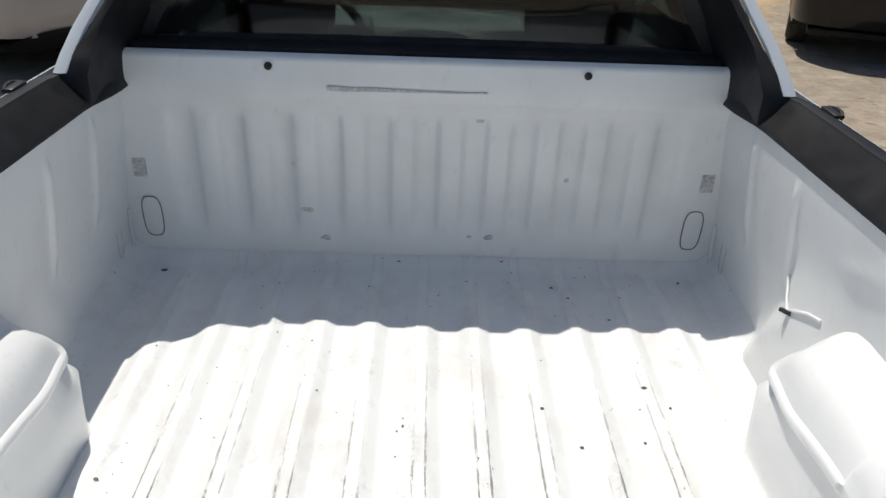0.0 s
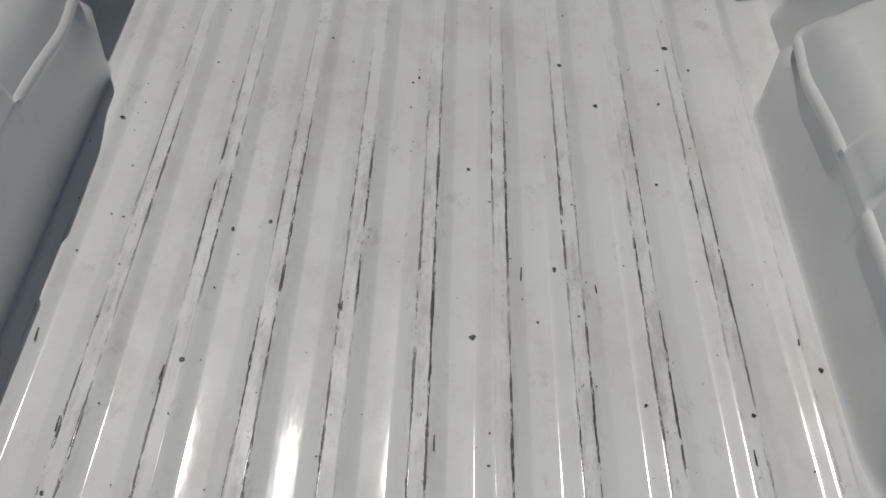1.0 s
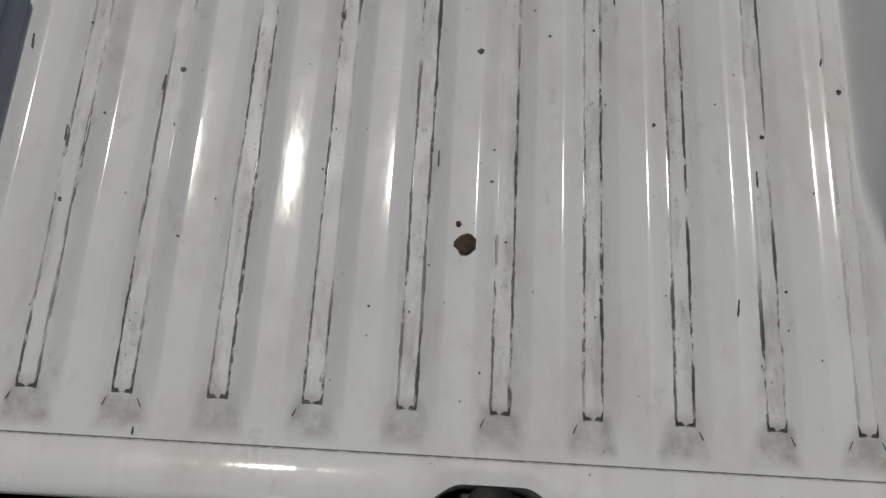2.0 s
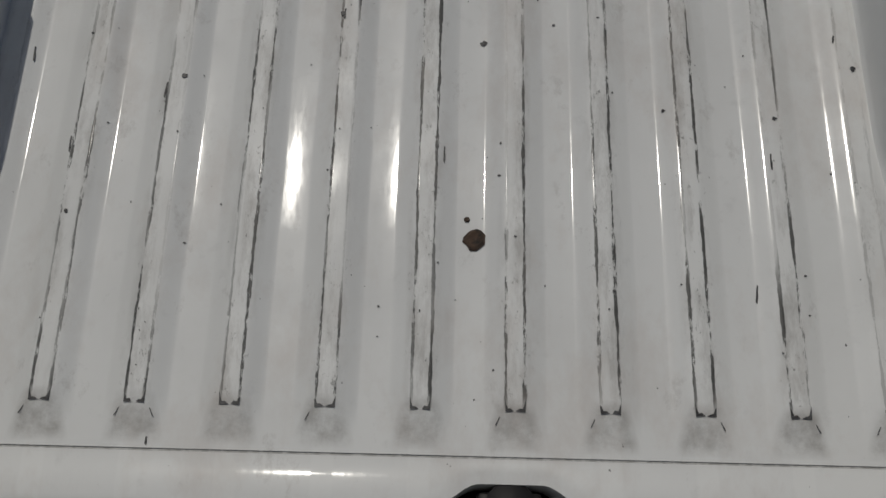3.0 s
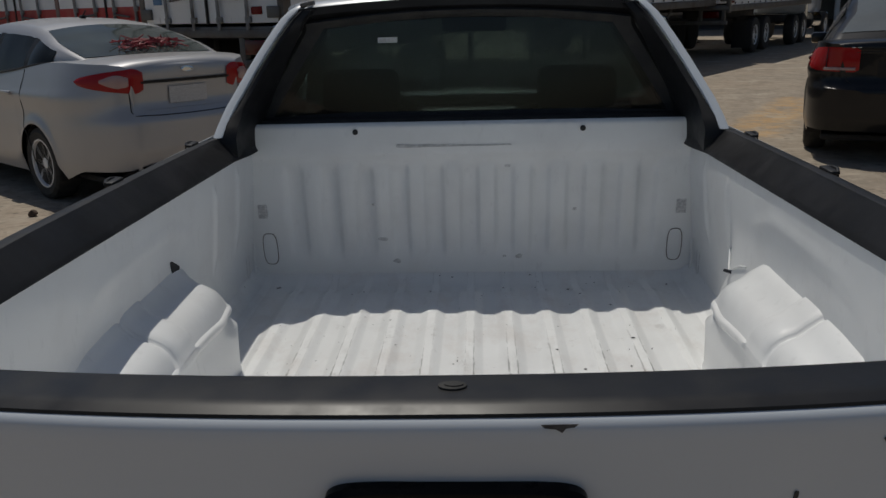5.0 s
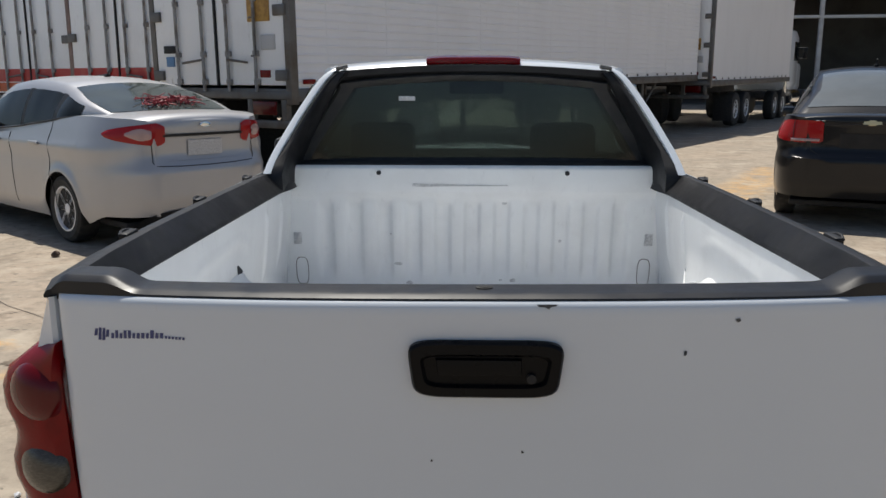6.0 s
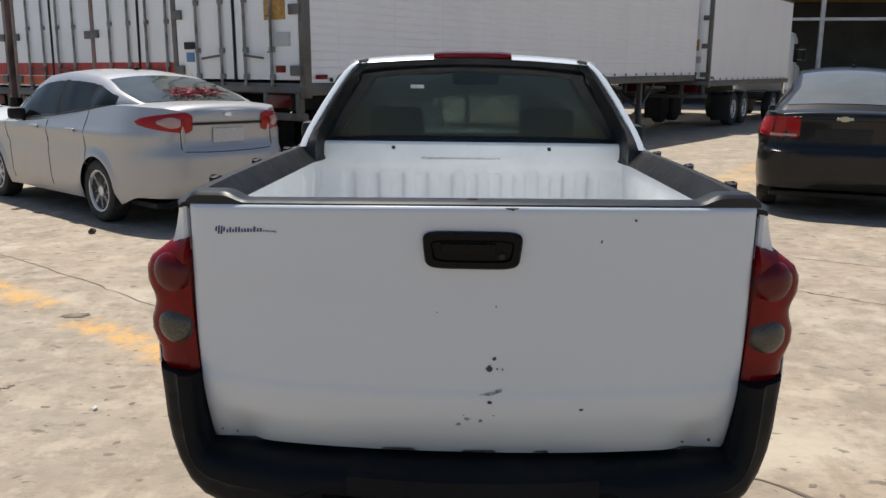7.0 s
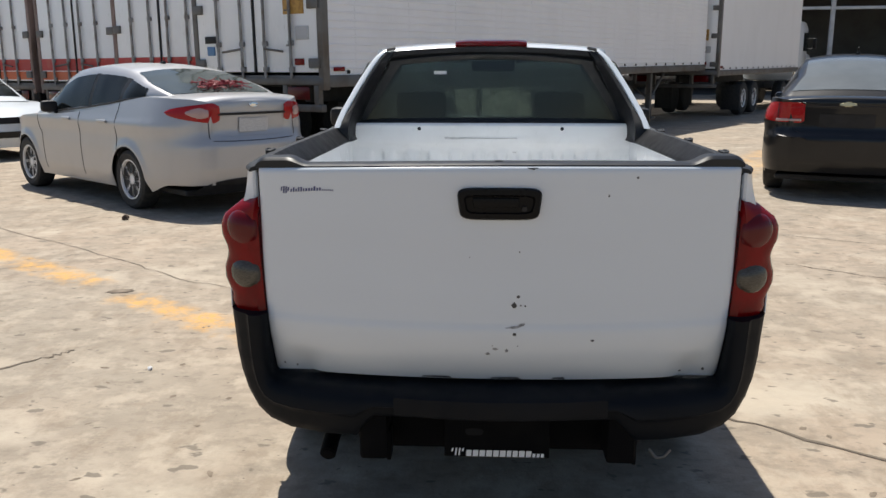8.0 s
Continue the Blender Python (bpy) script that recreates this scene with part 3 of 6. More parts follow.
    for i, (x, y, s) in enumerate(known):
        fleck(bm, (x, y, bed_height(x, y) + 0.001), (0, 0, 1), s * 0.00070, i, 11, 0.6 + (i * 37 % 10) / 9)
    r = random.Random(9)
    for i in range(150):
        x, y = r.uniform(-0.56, 0.56), r.uniform(0.12, 1.7)
        fleck(bm, (x, y, bed_height(x, y) + 0.0008), (0, 0, 1), r.uniform(0.0006, 0.0019), 100 + i, 6, r.uniform(0.5, 1.8))
    grit = part("grit", bm, CHIP, truck, "dark flecks of dirt and chipped paint")
    grit["kind"] = "stuff"
    bm = bmesh.new()
    for i, (x, y, l) in enumerate([(-0.117, 0.62, 0.022), (-0.45, 0.42, 0.03), (-0.52, 0.55, 0.03), (0.25, 0.68, 0.02), (0.02, 0.42, 0.03), (0.14, 0.70, 0.035), (0.40, 0.25, 0.03), (0.53, 0.60, 0.015), (-0.34, 0.50, 0.03), (0.43, 0.42, 0.03), (-0.31, 0.06, 0.012)]):
        prism(bm, [(-0.0012, -l / 3), (0.0006, -l / 2.4), (0.0015, -l / 9), (0.0009, l / 7), (0.0016, l / 3), (-0.0002, l / 2.8), (-0.0008, l / 8)], pose(x, y, bed_height(x, y) + 0.0006, 0, 0, 6 * math.sin(i * 7)), 0.0006)
    for k, c in enumerate(RIBS):
        rr = random.Random(k)
        for sd in SIDES:
            prism(bm, [(0.003 * sd * rr.random(), -0.004), (0.0115 * sd, -0.005), (0.0122 * sd, 0.010 * rr.uniform(0.3, 1.6)), (0.0105 * sd, 0.004), (0.0085 * sd, -0.001), (0.005 * sd, -0.002 * rr.random())], pose(c, 0.106, bed_height(c, 0.106) + 0.0006), 0.0006)
            if rr.random() < 0.45:
                prism(bm, [(0.016 * sd, -0.010), (0.017 * sd, -0.010), (0.0225 * sd, -0.021), (0.0218 * sd, -0.022)], pose(c, 0.108, bed_height(c + 0.02 * sd, 0.09) + 0.0012), 0.0006)
    tagged(part("scratch", bm, CHIP, truck, "dark scratches down to bare metal"), kind="stuff")

    # headboard: leaning sheet with pressed upright ribs
    def head(x, z):
        lean = 1.746 - 0.030 * ease(0.72, 1.16, z)
        near = min([abs(x - PITCH * k) for k in range(-5, 6)])
        press = 0.015 * (1 - ease(0.016, 0.036, near)) * ease(0.775, 0.83, z) * (1 - ease(1.06, 1.10, z))
        return lean + press - 0.012 * ease(1.10, 1.13, z)
    hx = sorted(set([round(PITCH * k + o, 4) for k in range(-5, 6) for o in (-0.05, -0.036, -0.03, -0.024, -0.016, 0, 0.016, 0.024, 0.03, 0.036, 0.05)] + [s * v for s in SIDES for v in (0.60, 0.63, 0.66, 0.69, 0.712)]))
    hz = [0.70, 0.72, 0.74, 0.76, 0.775, 0.79, 0.81, 0.83, 0.88, 0.94, 1.0, 1.05, 1.06, 1.07, 1.08, 1.09, 1.10, 1.11, 1.12, 1.13, 1.17, 1.205, 1.215, 1.222]
    bm = bmesh.new()
    sheet(bm, [[(x, head(x, z) + (0.012 if z > 1.22 else 0), z) for x in hx] for z in hz])
    hb = part("headboard", bm, BED, truck, "white ribbed steel headboard with dull scuffs", 60)
    for s in SIDES:
        bm = bmesh.new()
        lathe(bm, [(0.0085, 0), (0.0085, 0.004), (0.006, 0.006), (0.0, 0.006)], upright((s * 0.341, head(0.341, 1.196) - 0.001, 1.196), (0, -1, 0)), 16)
        part("plug", bm, RUBBER, hb, "black rubber plug")
        bm = bmesh.new()
        rr = upright((s * 0.640, head(0.64, 0.818) - 0.0038, 0.818), (0, -1, -0.12))
        rim = oval(0.024, 0.055, 36, 3.2)
        rows = [[rr @ Vector((x * k, y * (1 - (1 - k) * 0.45), h)) for x, y in rim] for k, h in ((1.0, 0), (0.97, 0.0012), (0.93, 0.0012), (0.90, 0))]
        sheet(bm, rows, True)
        part("cover_seam", bm, CRACK, hb, "dark seam of an oval access cover")
        bm = bmesh.new()
        box(bm, (s * 0.652, head(0.65, 0.94) - 0.002, 0.945), (0.03, 0.006, 0.045), 0.002)
        box(bm, (s * 0.648, head(0.65, 0.94) - 0.006, 0.95), (0.014, 0.006, 0.026), 0.002, (0, 12, 0))
        part("bracket", bm, SMEAR, hb, "painted tie bracket, scuffed grey")
        bm = bmesh.new()
        box(bm, (s * 0.692, 1.730, 0.79), (0.008, 0.006, 0.10), 0.002)
        part("corner_bead", bm, BED, hb)
        bm = bmesh.new()
        rr = upright((s * 0.6975, 1.665, 0.80), (-s, 0, 0))
        rim = oval(0.016, 0.055, 32, 3.0)
        sheet(bm, [[rr @ Vector((x * k, y * (1 - (1 - k) * 0.45), h)) for x, y in rim] for k, h in ((1.0, 0), (0.96, 0.001), (0.92, 0.001), (0.88, 0))], True)
        part("cover_seam", bm, SMEAR, hb, "faint seam of an oval access cover")
    bm = bmesh.new()
    outline = [(-0.18, 0.003), (-0.175, 0.007), (-0.12, 0.004), (-0.08, 0.005), (0.0, 0.003), (0.12, 0.0015), (0.165, 0.003), (0.17, -0.001), (0.12, -0.002), (-0.05, -0.003), (-0.15, -0.005), (-0.178, -0.003)]
    prism(bm, outline, upright((-0.04, head(0.0, 1.15) - 0.0012, 1.150), (0, -1, 0)), 0.001)
    r = random.Random(3)
    for i in range(7):
        x, z = r.uniform(-0.55, 0.5), r.uniform(0.76, 1.13)
        fleck(bm, (x, head(x, z) - 0.0012, z), (0, -1, 0), r.uniform(0.004, 0.010), 300 + i, 9, r.uniform(0.8, 2.5))
    tagged(part("scuff", bm, SMEAR, hb, "grey rubbed scuffs"), kind="stuff")

    for s in SIDES:
        # inner side wall with two pressed beads
        def wall(y, z):
            x = 0.703 - 0.040 * ease(0.70, 1.17, z)
            for c in (1.318, 1.535):
                x -= 0.009 * math.exp(-((y - c) / 0.010) ** 2) * ease(0.87, 0.95, z) * (1 - ease(1.09, 1.13, z))
            line = 1.105 - 0.05 * ease(0.95, 1.15, y) - 0.30 * ease(0.62, 0.35, y) if y < 1.15 else 0.5
            x -= 0.004 * math.exp(-((z - line) / 0.012) ** 2) * ease(1.14, 1.08, y)
            # the swelling that runs into the wheel arch
            start = max(1.30, 1.43 - 0.75 * (z - 0.72))
            x -= (0.042 if s > 0 else 0.010) * ease(start + 0.02, start - 0.075, y) * ease(0.60, 1.02, y) * (1 - ease(0.80, 1.04, z))
            return s * x
        wy = sorted(set(steps(-0.06, 1.745, 90) + [1.318 + 0.007 * k for k in range(-6, 7)] + [1.535 + 0.007 * k for k in range(-6, 7)]))
        bm = bmesh.new()
        sheet(bm, [[(wall(y, 0.70 + v * (rail_low(y) + 0.002 - 0.70)), y, 0.70 + v * (rail_low(y) + 0.002 - 0.70)) for v in steps(0, 1, 34)] for y in wy])
        side = part("bed_side", bm, BED, truck, "white inner side of the bed with pressed beads", 60)
        # wheel arch box: upright inner face, beaded lip, two-facet dome with a step across it
        bm = bmesh.new()
        ay = sorted(set(steps(0.27, 1.05, 40) + steps(1.06, 1.16, 14) + [0.668, 0.673, 0.678, 0.682, 0.686, 0.690, 0.695, 0.70, 0.786, 0.79, 0.794, 0.798, 0.803]))
        rows = []
        for y in ay:
            nose = min(1.0, max(0.0, (y - 1.07) / 0.09))
            tail = min(1.0, max(0.0, (0.48 - y) / 0.19))
            foot = 0.565 + 0.125 * (1 - math.sqrt(1 - nose * nose)) + 0.125 * (1 - math.sqrt(1 - tail * tail))
            band = 0.009 * ease(0.800, 0.784, y) * ease(0.690, 0.704, y)
            hump = 0.005 * ease(0.70, 0.67, y) + band - 0.006 * math.exp(-((y - 0.694) / 0.008) ** 2)
            crest = 0.876 + 0.024 * ease(1.06, 0.80, y) - 0.03 * nose ** 2 - 0.10 * tail ** 2
            cx = min(0.686, foot + 0.003 + 0.014 * ease(0.95, 1.08, y) - 0.003 * ease(0.80, 0.79, y) * ease(0.68, 0.69, y))
            lip = 0.0085 * max(ease(0.786, 0.800, y) * ease(1.12, 1.07, y), ease(0.690, 0.676, y) * ease(0.33, 0.39, y))
            row = [(foot - 0.012, 0.7052), (foot - 0.005, 0.7072), (foot + 0.001, 0.7125), (foot + 0.003, 0.721), (foot + 0.003, 0.74), (foot + 0.002, 0.78), (foot, min(0.83, crest - 0.04)), (cx + 0.003, crest - 0.024),
                   (cx + 0.001, crest - 0.014), (cx - 0.7 * lip, crest - 0.010), (cx - lip, crest - 0.005), (cx - lip, crest + 0.001), (cx - 0.7 * lip, crest + 0.006), (cx + 0.002, crest + 0.008)]
            ax, az = cx + 0.004 - 0.5 * hump, crest + 0.009
            fx, fz = max(0.628, foot + 0.012), max(az + 0.004, hump + curve(y, DOME))
            tx, tz = 0.703, fz + (0.046 if s > 0 else 0.095) * (1 - nose ** 2) * (1 - 0.7 * tail)
            for k in range(1, 6):
                q = k / 5
                row.append((ax + (fx - ax) * q - 0.012 * math.sin(math.pi * q) * (fz - az) / 0.07, az + (fz - az) * q + 0.010 * math.sin(math.pi * q) * (fz - az) / 0.07))
            for k in range(1, 5):
                q = k / 4
                row.append((fx + (tx - fx) * q, fz + (tz - fz) * q + (0.006 if s > 0 else -0.022) * math.sin(math.pi * q)))
            rows.append([(s * x, y, z) for x, z in row])
        vs = sheet(bm, rows)
        arch = part("wheel_arch", bm, BED, truck, "rounded white wheel arch box with a stepped top", 50)
        # bulged front gusset beside the arch, with a bright fold
        if s > 0:
            bm = bmesh.new()
            rod(bm, [(0.678, 1.30, 0.945), (0.666, 1.26, 0.915), (0.661, 1.24, 0.905), (0.662, 1.215, 0.918), (0.664, 1.17, 0.940), (0.666, 1.13, 0.950)], 0.0026, 8)
            part("fold", bm, BED, side, "torn white sheet fold")
            bm = bmesh.new()
            box(bm, (0.659, 1.235, 0.903), (0.010, 0.028, 0.008), 0.002, (0, 20, 35))
            part("tear", bm, CHIP, side, "dark bare metal at a torn fold")
        else:
            bm = bmesh.new()
            prism(bm, [(-0.030, 0.030), (-0.012, 0.022), (0.028, -0.002), (0.022, -0.014), (0.010, -0.016), (-0.004, -0.036), (-0.012, -0.030), (-0.022, 0.0)], upright((-0.6725, 1.005, 1.005), (1, 0, 0)), 0.001)
            part("hole", bm, DARK, side, "dark torn hole in the side panel")


build_bed()


def build_rails():
    for s in SIDES:
        ys = steps(-0.075, 1.70, 44)
        bm = bmesh.new()
        rows = []
        for y in ys:
            t, l = rail_top(y), rail_low(y)
            out = rail_out(y) - 0.030 * ease(1.50, 1.60, y)
            drop = 0.014 + 0.021 * ease(-0.05, 0.2, y)
            inner = min(0.659, out - 0.058) - 0.018 * ease(1.50, 1.66, y)
            ledge = out - 0.040
            rows.append([(out, t - drop), (out + 0.001, t - 0.010), (out - 0.004, t - 0.003), (out - 0.012, t), (ledge + 0.004, t + 0.003), (ledge, t + 0.002), (ledge - 0.003, t - 0.003),
                         (inner + 0.006, l + 0.014), (inner + 0.001, l + 0.004), (inner, l), (inner + 0.006, l - 0.003), (out - 0.03, l)])
            rows[-1] = [(s * x, y, z) for x, z in rows[-1]]
        vs = sheet(bm, rows, True)
        bm.faces.new(vs[0]), bm.faces.new(vs[-1])
        rail = part("bed_rail", bm, TRIM, truck, "matt black plastic rail cap along the bed", 24)
        bm = bmesh.new()
        # rail sweeping up into the hoop round the cab's rear window
        rows = []
        for z, xo, xi in HOOP:
            y = hoop_y(z)
            base = ease(1.30, 1.21, z)
            edge = xo - 0.030 + 0.024 * base
            rows.append([(s * edge, y + 0.035, z), (s * (edge - 0.004), y + 0.004, z - 0.002), (s * (edge - 0.012), y, z),
                         (s * (edge - 0.022 - 0.038 * base), y + 0.006, z - 0.004 * base), (s * (xi + 0.03 - 0.014 * base), y + 0.6 * (1.795 - y) - 0.06 * base, z - 0.008 * base), (s * (xi + 0.008), 1.80 - 0.09 * base, z - 0.010 * base),
                         (s * xi, 1.815 - 0.09 * base, z - 0.010 * base), (s * (xi + 0.004), 1.86, z), (s * (edge - 0.006), 1.87, z)])
        vs = sheet(bm, rows, True)
        bm.faces.new(vs[0]), bm.faces.new(vs[-1])
        part("window_surround", bm, TRIM, truck, "black plastic buttress beside the rear window", 50)
        for y in (0.40, 0.92, 1.44):
            bm = bmesh.new()
            o = rail_out(y)
            box(bm, (s * (o - 0.004), y, rail_top(y) + 0.001), (0.02, 0.06, 0.010), 0.004)
            box(bm, (s * (o + 0.004), y, rail_top(y) - 0.008), (0.012, 0.04, 0.026), 0.003)
            rod(bm, [(s * (o + 0.002), y - 0.03, rail_top(y) + 0.002), (s * (o + 0.008), y - 0.01, rail_top(y) + 0.006), (s * (o + 0.008), y + 0.01, rail_top(y) + 0.006), (s * (o + 0.002), y + 0.03, rail_top(y) + 0.002)], 0.004, 8)
            part("tie_hook", bm, TRIM, rail, "black rope hook")


build_rails()


def gate_y(x, z):
    """The tailgate's bowed outer face."""
    y = -0.192 + 0.092 * (abs(x) / 0.645) ** 2.2
    y += -0.004 * ease(0.866, 0.840, z) + 0.050 * min(1.0, max(0.0, (0.845 - z) / 0.173)) ** 1.6
    y += 0.011 * ease(1.256, 1.268, z) ** 2
    y += 0.020 * math.exp(-((abs(x) - 0.54) / 0.035) ** 2) * ease(0.775, 0.70, z)
    return y


def gate_top(x):
    """Height of the tailgate's crowned top edge, which hangs a little off level."""
    return 1.2845 - 0.0145 * (abs(x) / 0.62) ** 2 + 0.007 * x


def gate_half(z):
    return 0.645 - 0.012 * ease(1.0, 0.70, z)


def build_tailgate():
    bm = bmesh.new()
    zs = [0.672, 0.676, 0.69, 0.705, 0.72, 0.74, 0.76, 0.78, 0.80, 0.815, 0.83, 0.835, 0.842, 0.85, 0.858, 0.864, 0.868, 0.875, 0.90, 0.95, 1.0, 1.05, 1.1, 1.15, 1.2, 1.235, 1.247, 1.256, 1.262, 1.266]
    rows = []
    for u in [-1, -0.995, -0.985] + steps(-0.96, 0.96, 44) + [0.985, 0.995, 1]:
        tuck = 0.012 * max(0, (abs(u) - 0.98) / 0.02) ** 2
        out = [(u * gate_half(z), gate_y(u * gate_half(z), z) + tuck + (0.012 if z < 0.674 else 0), z + 0.011 * (1 - u * u) * ease(0.78, 0.675, z) + (gate_top(u * 0.645) - 1.266) * ease(1.20, 1.262, z)) for z in zs]
        x = u * 0.64
        top = gate_top(x)
        back = gate_y(x, 1.2) + 0.068
        inner = [(x, back - 0.012, top), (x, back, top - 0.002), (x, back + 0.002, top - 0.026), (x, -0.055, 1.10), (x, -0.045, 0.80), (x, -0.035, 0.72), (x, -0.036, 0.69), (x, -0.06, 0.672)]
        rows.append(out + inner)
    vs = sheet(bm, rows, True)
    bm.faces.new(vs[0]), bm.faces.new(vs[-1])
    gate = part("tailgate", bm, PAINT, truck, "white closed tailgate with chips, scuffs and a crease", 40)
    # black cap along its top, with a raised end at each rail
    bm = bmesh.new()
    rows = []
    for x in steps(-0.652, 0.652, 176):
        hump = 0.0205 * max(0.0, min(1.0, (abs(x) - 0.512) / 0.040))
        hump += 0.0012 * math.exp(-((abs(x) - 0.512) / 0.008) ** 2) - 0.0012 * math.exp(-((abs(x) - 0.552) / 0.008) ** 2) - 0.014 * max(0.0, (abs(x) - 0.628) / 0.024) ** 2
        yo = gate_y(min(0.645, abs(x)), 1.2) + 0.016
        top = gate_top(x)
        rows.append([(x, yo + 0.004, top - 0.003), (x, yo - 0.009, top - 0.001), (x, yo - 0.008, top + 0.002 + hump * 0.8), (x, yo + 0.001, top + 0.0050 + hump), (x, yo + 0.006, top + 0.0062 + hump), (x, yo + 0.012, top + 0.0064 + hump),
                     (x, yo + 0.050, top + 0.0064 + hump), (x, yo + 0.056, top + 0.0052 + hump), (x, yo + 0.061, top + 0.0020 + hump), (x, yo + 0.073, top - 0.006), (x, yo + 0.078, top - 0.016)])
    vs = sheet(bm, rows, True)
    bm.faces.new(vs[0]), bm.faces.new(vs[-1])
    cap = part("top_cap", bm, CAP, gate, "black plastic cap along the tailgate's top edge")
    bm = bmesh.new()
    prism(bm, oval(0.0125, 0.008, 20), pose(0.004, -0.144, 1.2907, 0), 0.002, 0.0006)
    prism(bm, oval(0.008, 0.004, 16), pose(0.005, -0.144, 1.2928, 0), 0.0008)
    part("lock", bm, RUBBER, cap, "black latch cover")
    # handle
    m = upright((0.006, -0.1945, 1.188), (0, -1, 0))
    bm = bmesh.new()
    outer = [(x * (0.955 + 1.1 * y), y) for x, y in oval(0.111, 0.0415, 48, 6)]
    rows = [[m @ Vector((x * k, y * j + o, h)) for x, y in outer] for k, j, o, h in ((1, 1, 0, -0.004), (1, 1, 0, 0.006), (0.97, 0.92, 0, 0.011), (0.84, 0.60, 0, 0.012), (0.80, 0.50, -0.002, 0.003))]
    vs = sheet(bm, rows, True)
    bm.faces.new(vs[-1])
    handle = part("handle", bm, HANDLE, gate, "black recessed plastic tailgate handle")
    bm = bmesh.new()
    prism(bm, [(-0.07, 0.016), (0.05, 0.016), (0.05, -0.008), (-0.066, -0.008)], m @ Matrix.Translation((0, 0, 0.004)), 0.006, 0.003)
    part("lever", bm, HANDLE, handle)
    bm = bmesh.new()
    lathe(bm, [(0.007, 0.0), (0.007, 0.010), (0.0, 0.0105)], m @ Matrix.Translation((0.064, -0.012, 0.0)), 14)
    part("key_lock", bm, TRIM, handle)
    # sticker: the mark as plain bars
    bm = bmesh.new()
    r = random.Random(8)
    x = -0.577
    for k in range(4):
        w = 0.0022
        zc = 1.211 - 0.002 * abs(k - 1.5)
        prism(bm, [(-w, -0.010 if 0 < k < 3 else -0.002), (w, -0.010 if 0 < k < 3 else -0.002), (w * 1.8, 0.009), (0, 0.009)], upright((x, gate_y(x, zc) - 0.0012, zc), (0.02 - 0.3 * x, -1, 0)), 0.0006)
        x += 0.0065
    for k in range(12):
        w = r.uniform(0.0022, 0.0032)
        h = r.choice((0.0040, 0.0042, 0.0062))
        zc = 1.2085 + 0.09 * (x + 0.55) + h - 0.0042
        prism(bm, [(-w, -h), (w * 0.8, -h), (w * 1.2, h), (-w * 0.6, h)], upright((x + w, gate_y(x, 1.203) - 0.0012, zc), (0.3 * x, -1, 0)), 0.0006)
        x += 2 * w + 0.0024
    for k in range(6):
        prism(bm, [(-0.0016, -0.0022), (0.0016, -0.0022), (0.0018, 0.0016), (-0.0014, 0.0016)], upright((x + 0.002, gate_y(x, 1.203) - 0.0012, 1.214), (0.3 * x, -1, 0)), 0.0006)
        x += 0.0055
    part("sticker", bm, STICKER, gate, "small dark blue mark stuck on the tailgate")
    # chips and scuffs
    bm = bmesh.new()
    for i, (x, z, s, q) in enumerate([(0.049, 0.915, 0.010, 0.9), (0.06, 0.938, 0.005, 1.2), (0.066, 0.914, 0.003, 1), (0.078, 0.913, 0.003, 1.2), (0.287, 1.208, 0.006, 0.45), (0.36, 1.254, 0.004, 1.3), (0.06, 1.06, 0.0025, 1), (0.05, 0.835, 0.005, 1.6),
                                      (0.26, 0.815, 0.004, 1.5), (-0.008, 0.80, 0.002, 1), (0.06, 0.80, 0.002, 1), (0.585, 0.700, 0.006, 0.8), (0.52, 0.695, 0.004, 1), (-0.60, 0.70, 0.004, 0.6), (-0.565, 0.692, 0.004, 0.6), (-0.07, 1.045, 0.002, 1)]):
        fleck(bm, (x, gate_y(x, z) - 0.0009, z), (0.28 * x, -1, 0), s, 40 + i, 8, q)
    for x, w in ((-0.16, 0.042), (0.03, 0.042), (0.175, 0.018)):
        prism(bm, [(-w, -0.002), (w, -0.003), (w * 0.8, 0.003), (-w * 0.9, 0.0015)], upright((x, gate_y(x, 0.694) - 0.0012, 0.694), (0.28 * x, -1, 0)), 0.0007)
    prism(bm, [(-0.015, 0.003), (0.015, 0.003), (0.012, 0.0005), (0.005, -0.0005), (0.002, -0.004), (-0.003, -0.001), (-0.012, 0.0)], upright((0.090, gate_y(0.09, 1.256) - 0.0012, 1.2785), (0.03, -1, 0.15)), 0.0008)
    tagged(part("paint_chip", bm, CHIP, gate, "dark chips through the white paint"), kind="stuff")
    bm = bmesh.new()
    prism(bm, [(-0.035, -0.008), (0.0, 0.002), (0.02, 0.004), (0.03, 0.012), (0.034, 0.006), (0.012, -0.004), (-0.01, -0.007)], upright((0.045, gate_y(0.04, 0.857) - 0.0012, 0.855), (0, -1, 0)), 0.0003)
    for i, (x, z) in enumerate([(0.0, 0.79), (0.03, 0.785), (0.07, 0.86), (-0.02, 0.775)]):
        fleck(bm, (x, gate_y(x, z) - 0.0009, z), (0.28 * x, -1, 0), 0.005, 70 + i, 9, 1.8, 0.0002)
    tagged(part("scuff", bm, SCUFF, gate, "grey scuffs on the white paint"), kind="stuff")


build_tailgate()


# ---- outer skin of the truck ----
def skin_x(y, z):
    x = 0.795 - 0.045 * ease(0.55, -0.12, y) - 0.06 * ease(3.3, 4.15, y) ** 2
    x -= 0.05 * ease(0.62, 0.38, z) + 0.030 * ease(1.0, 1.26, z)
    if y < 1.7:
        x += (rail_out(y) - 0.003 - x) * ease(1.02, 1.20, z)
    for c in (0.765, 3.43):
        x += 0.018 * math.exp(-((y - c) / 0.42) ** 2) * (1 - ease(0.75, 1.0, z))
    return x


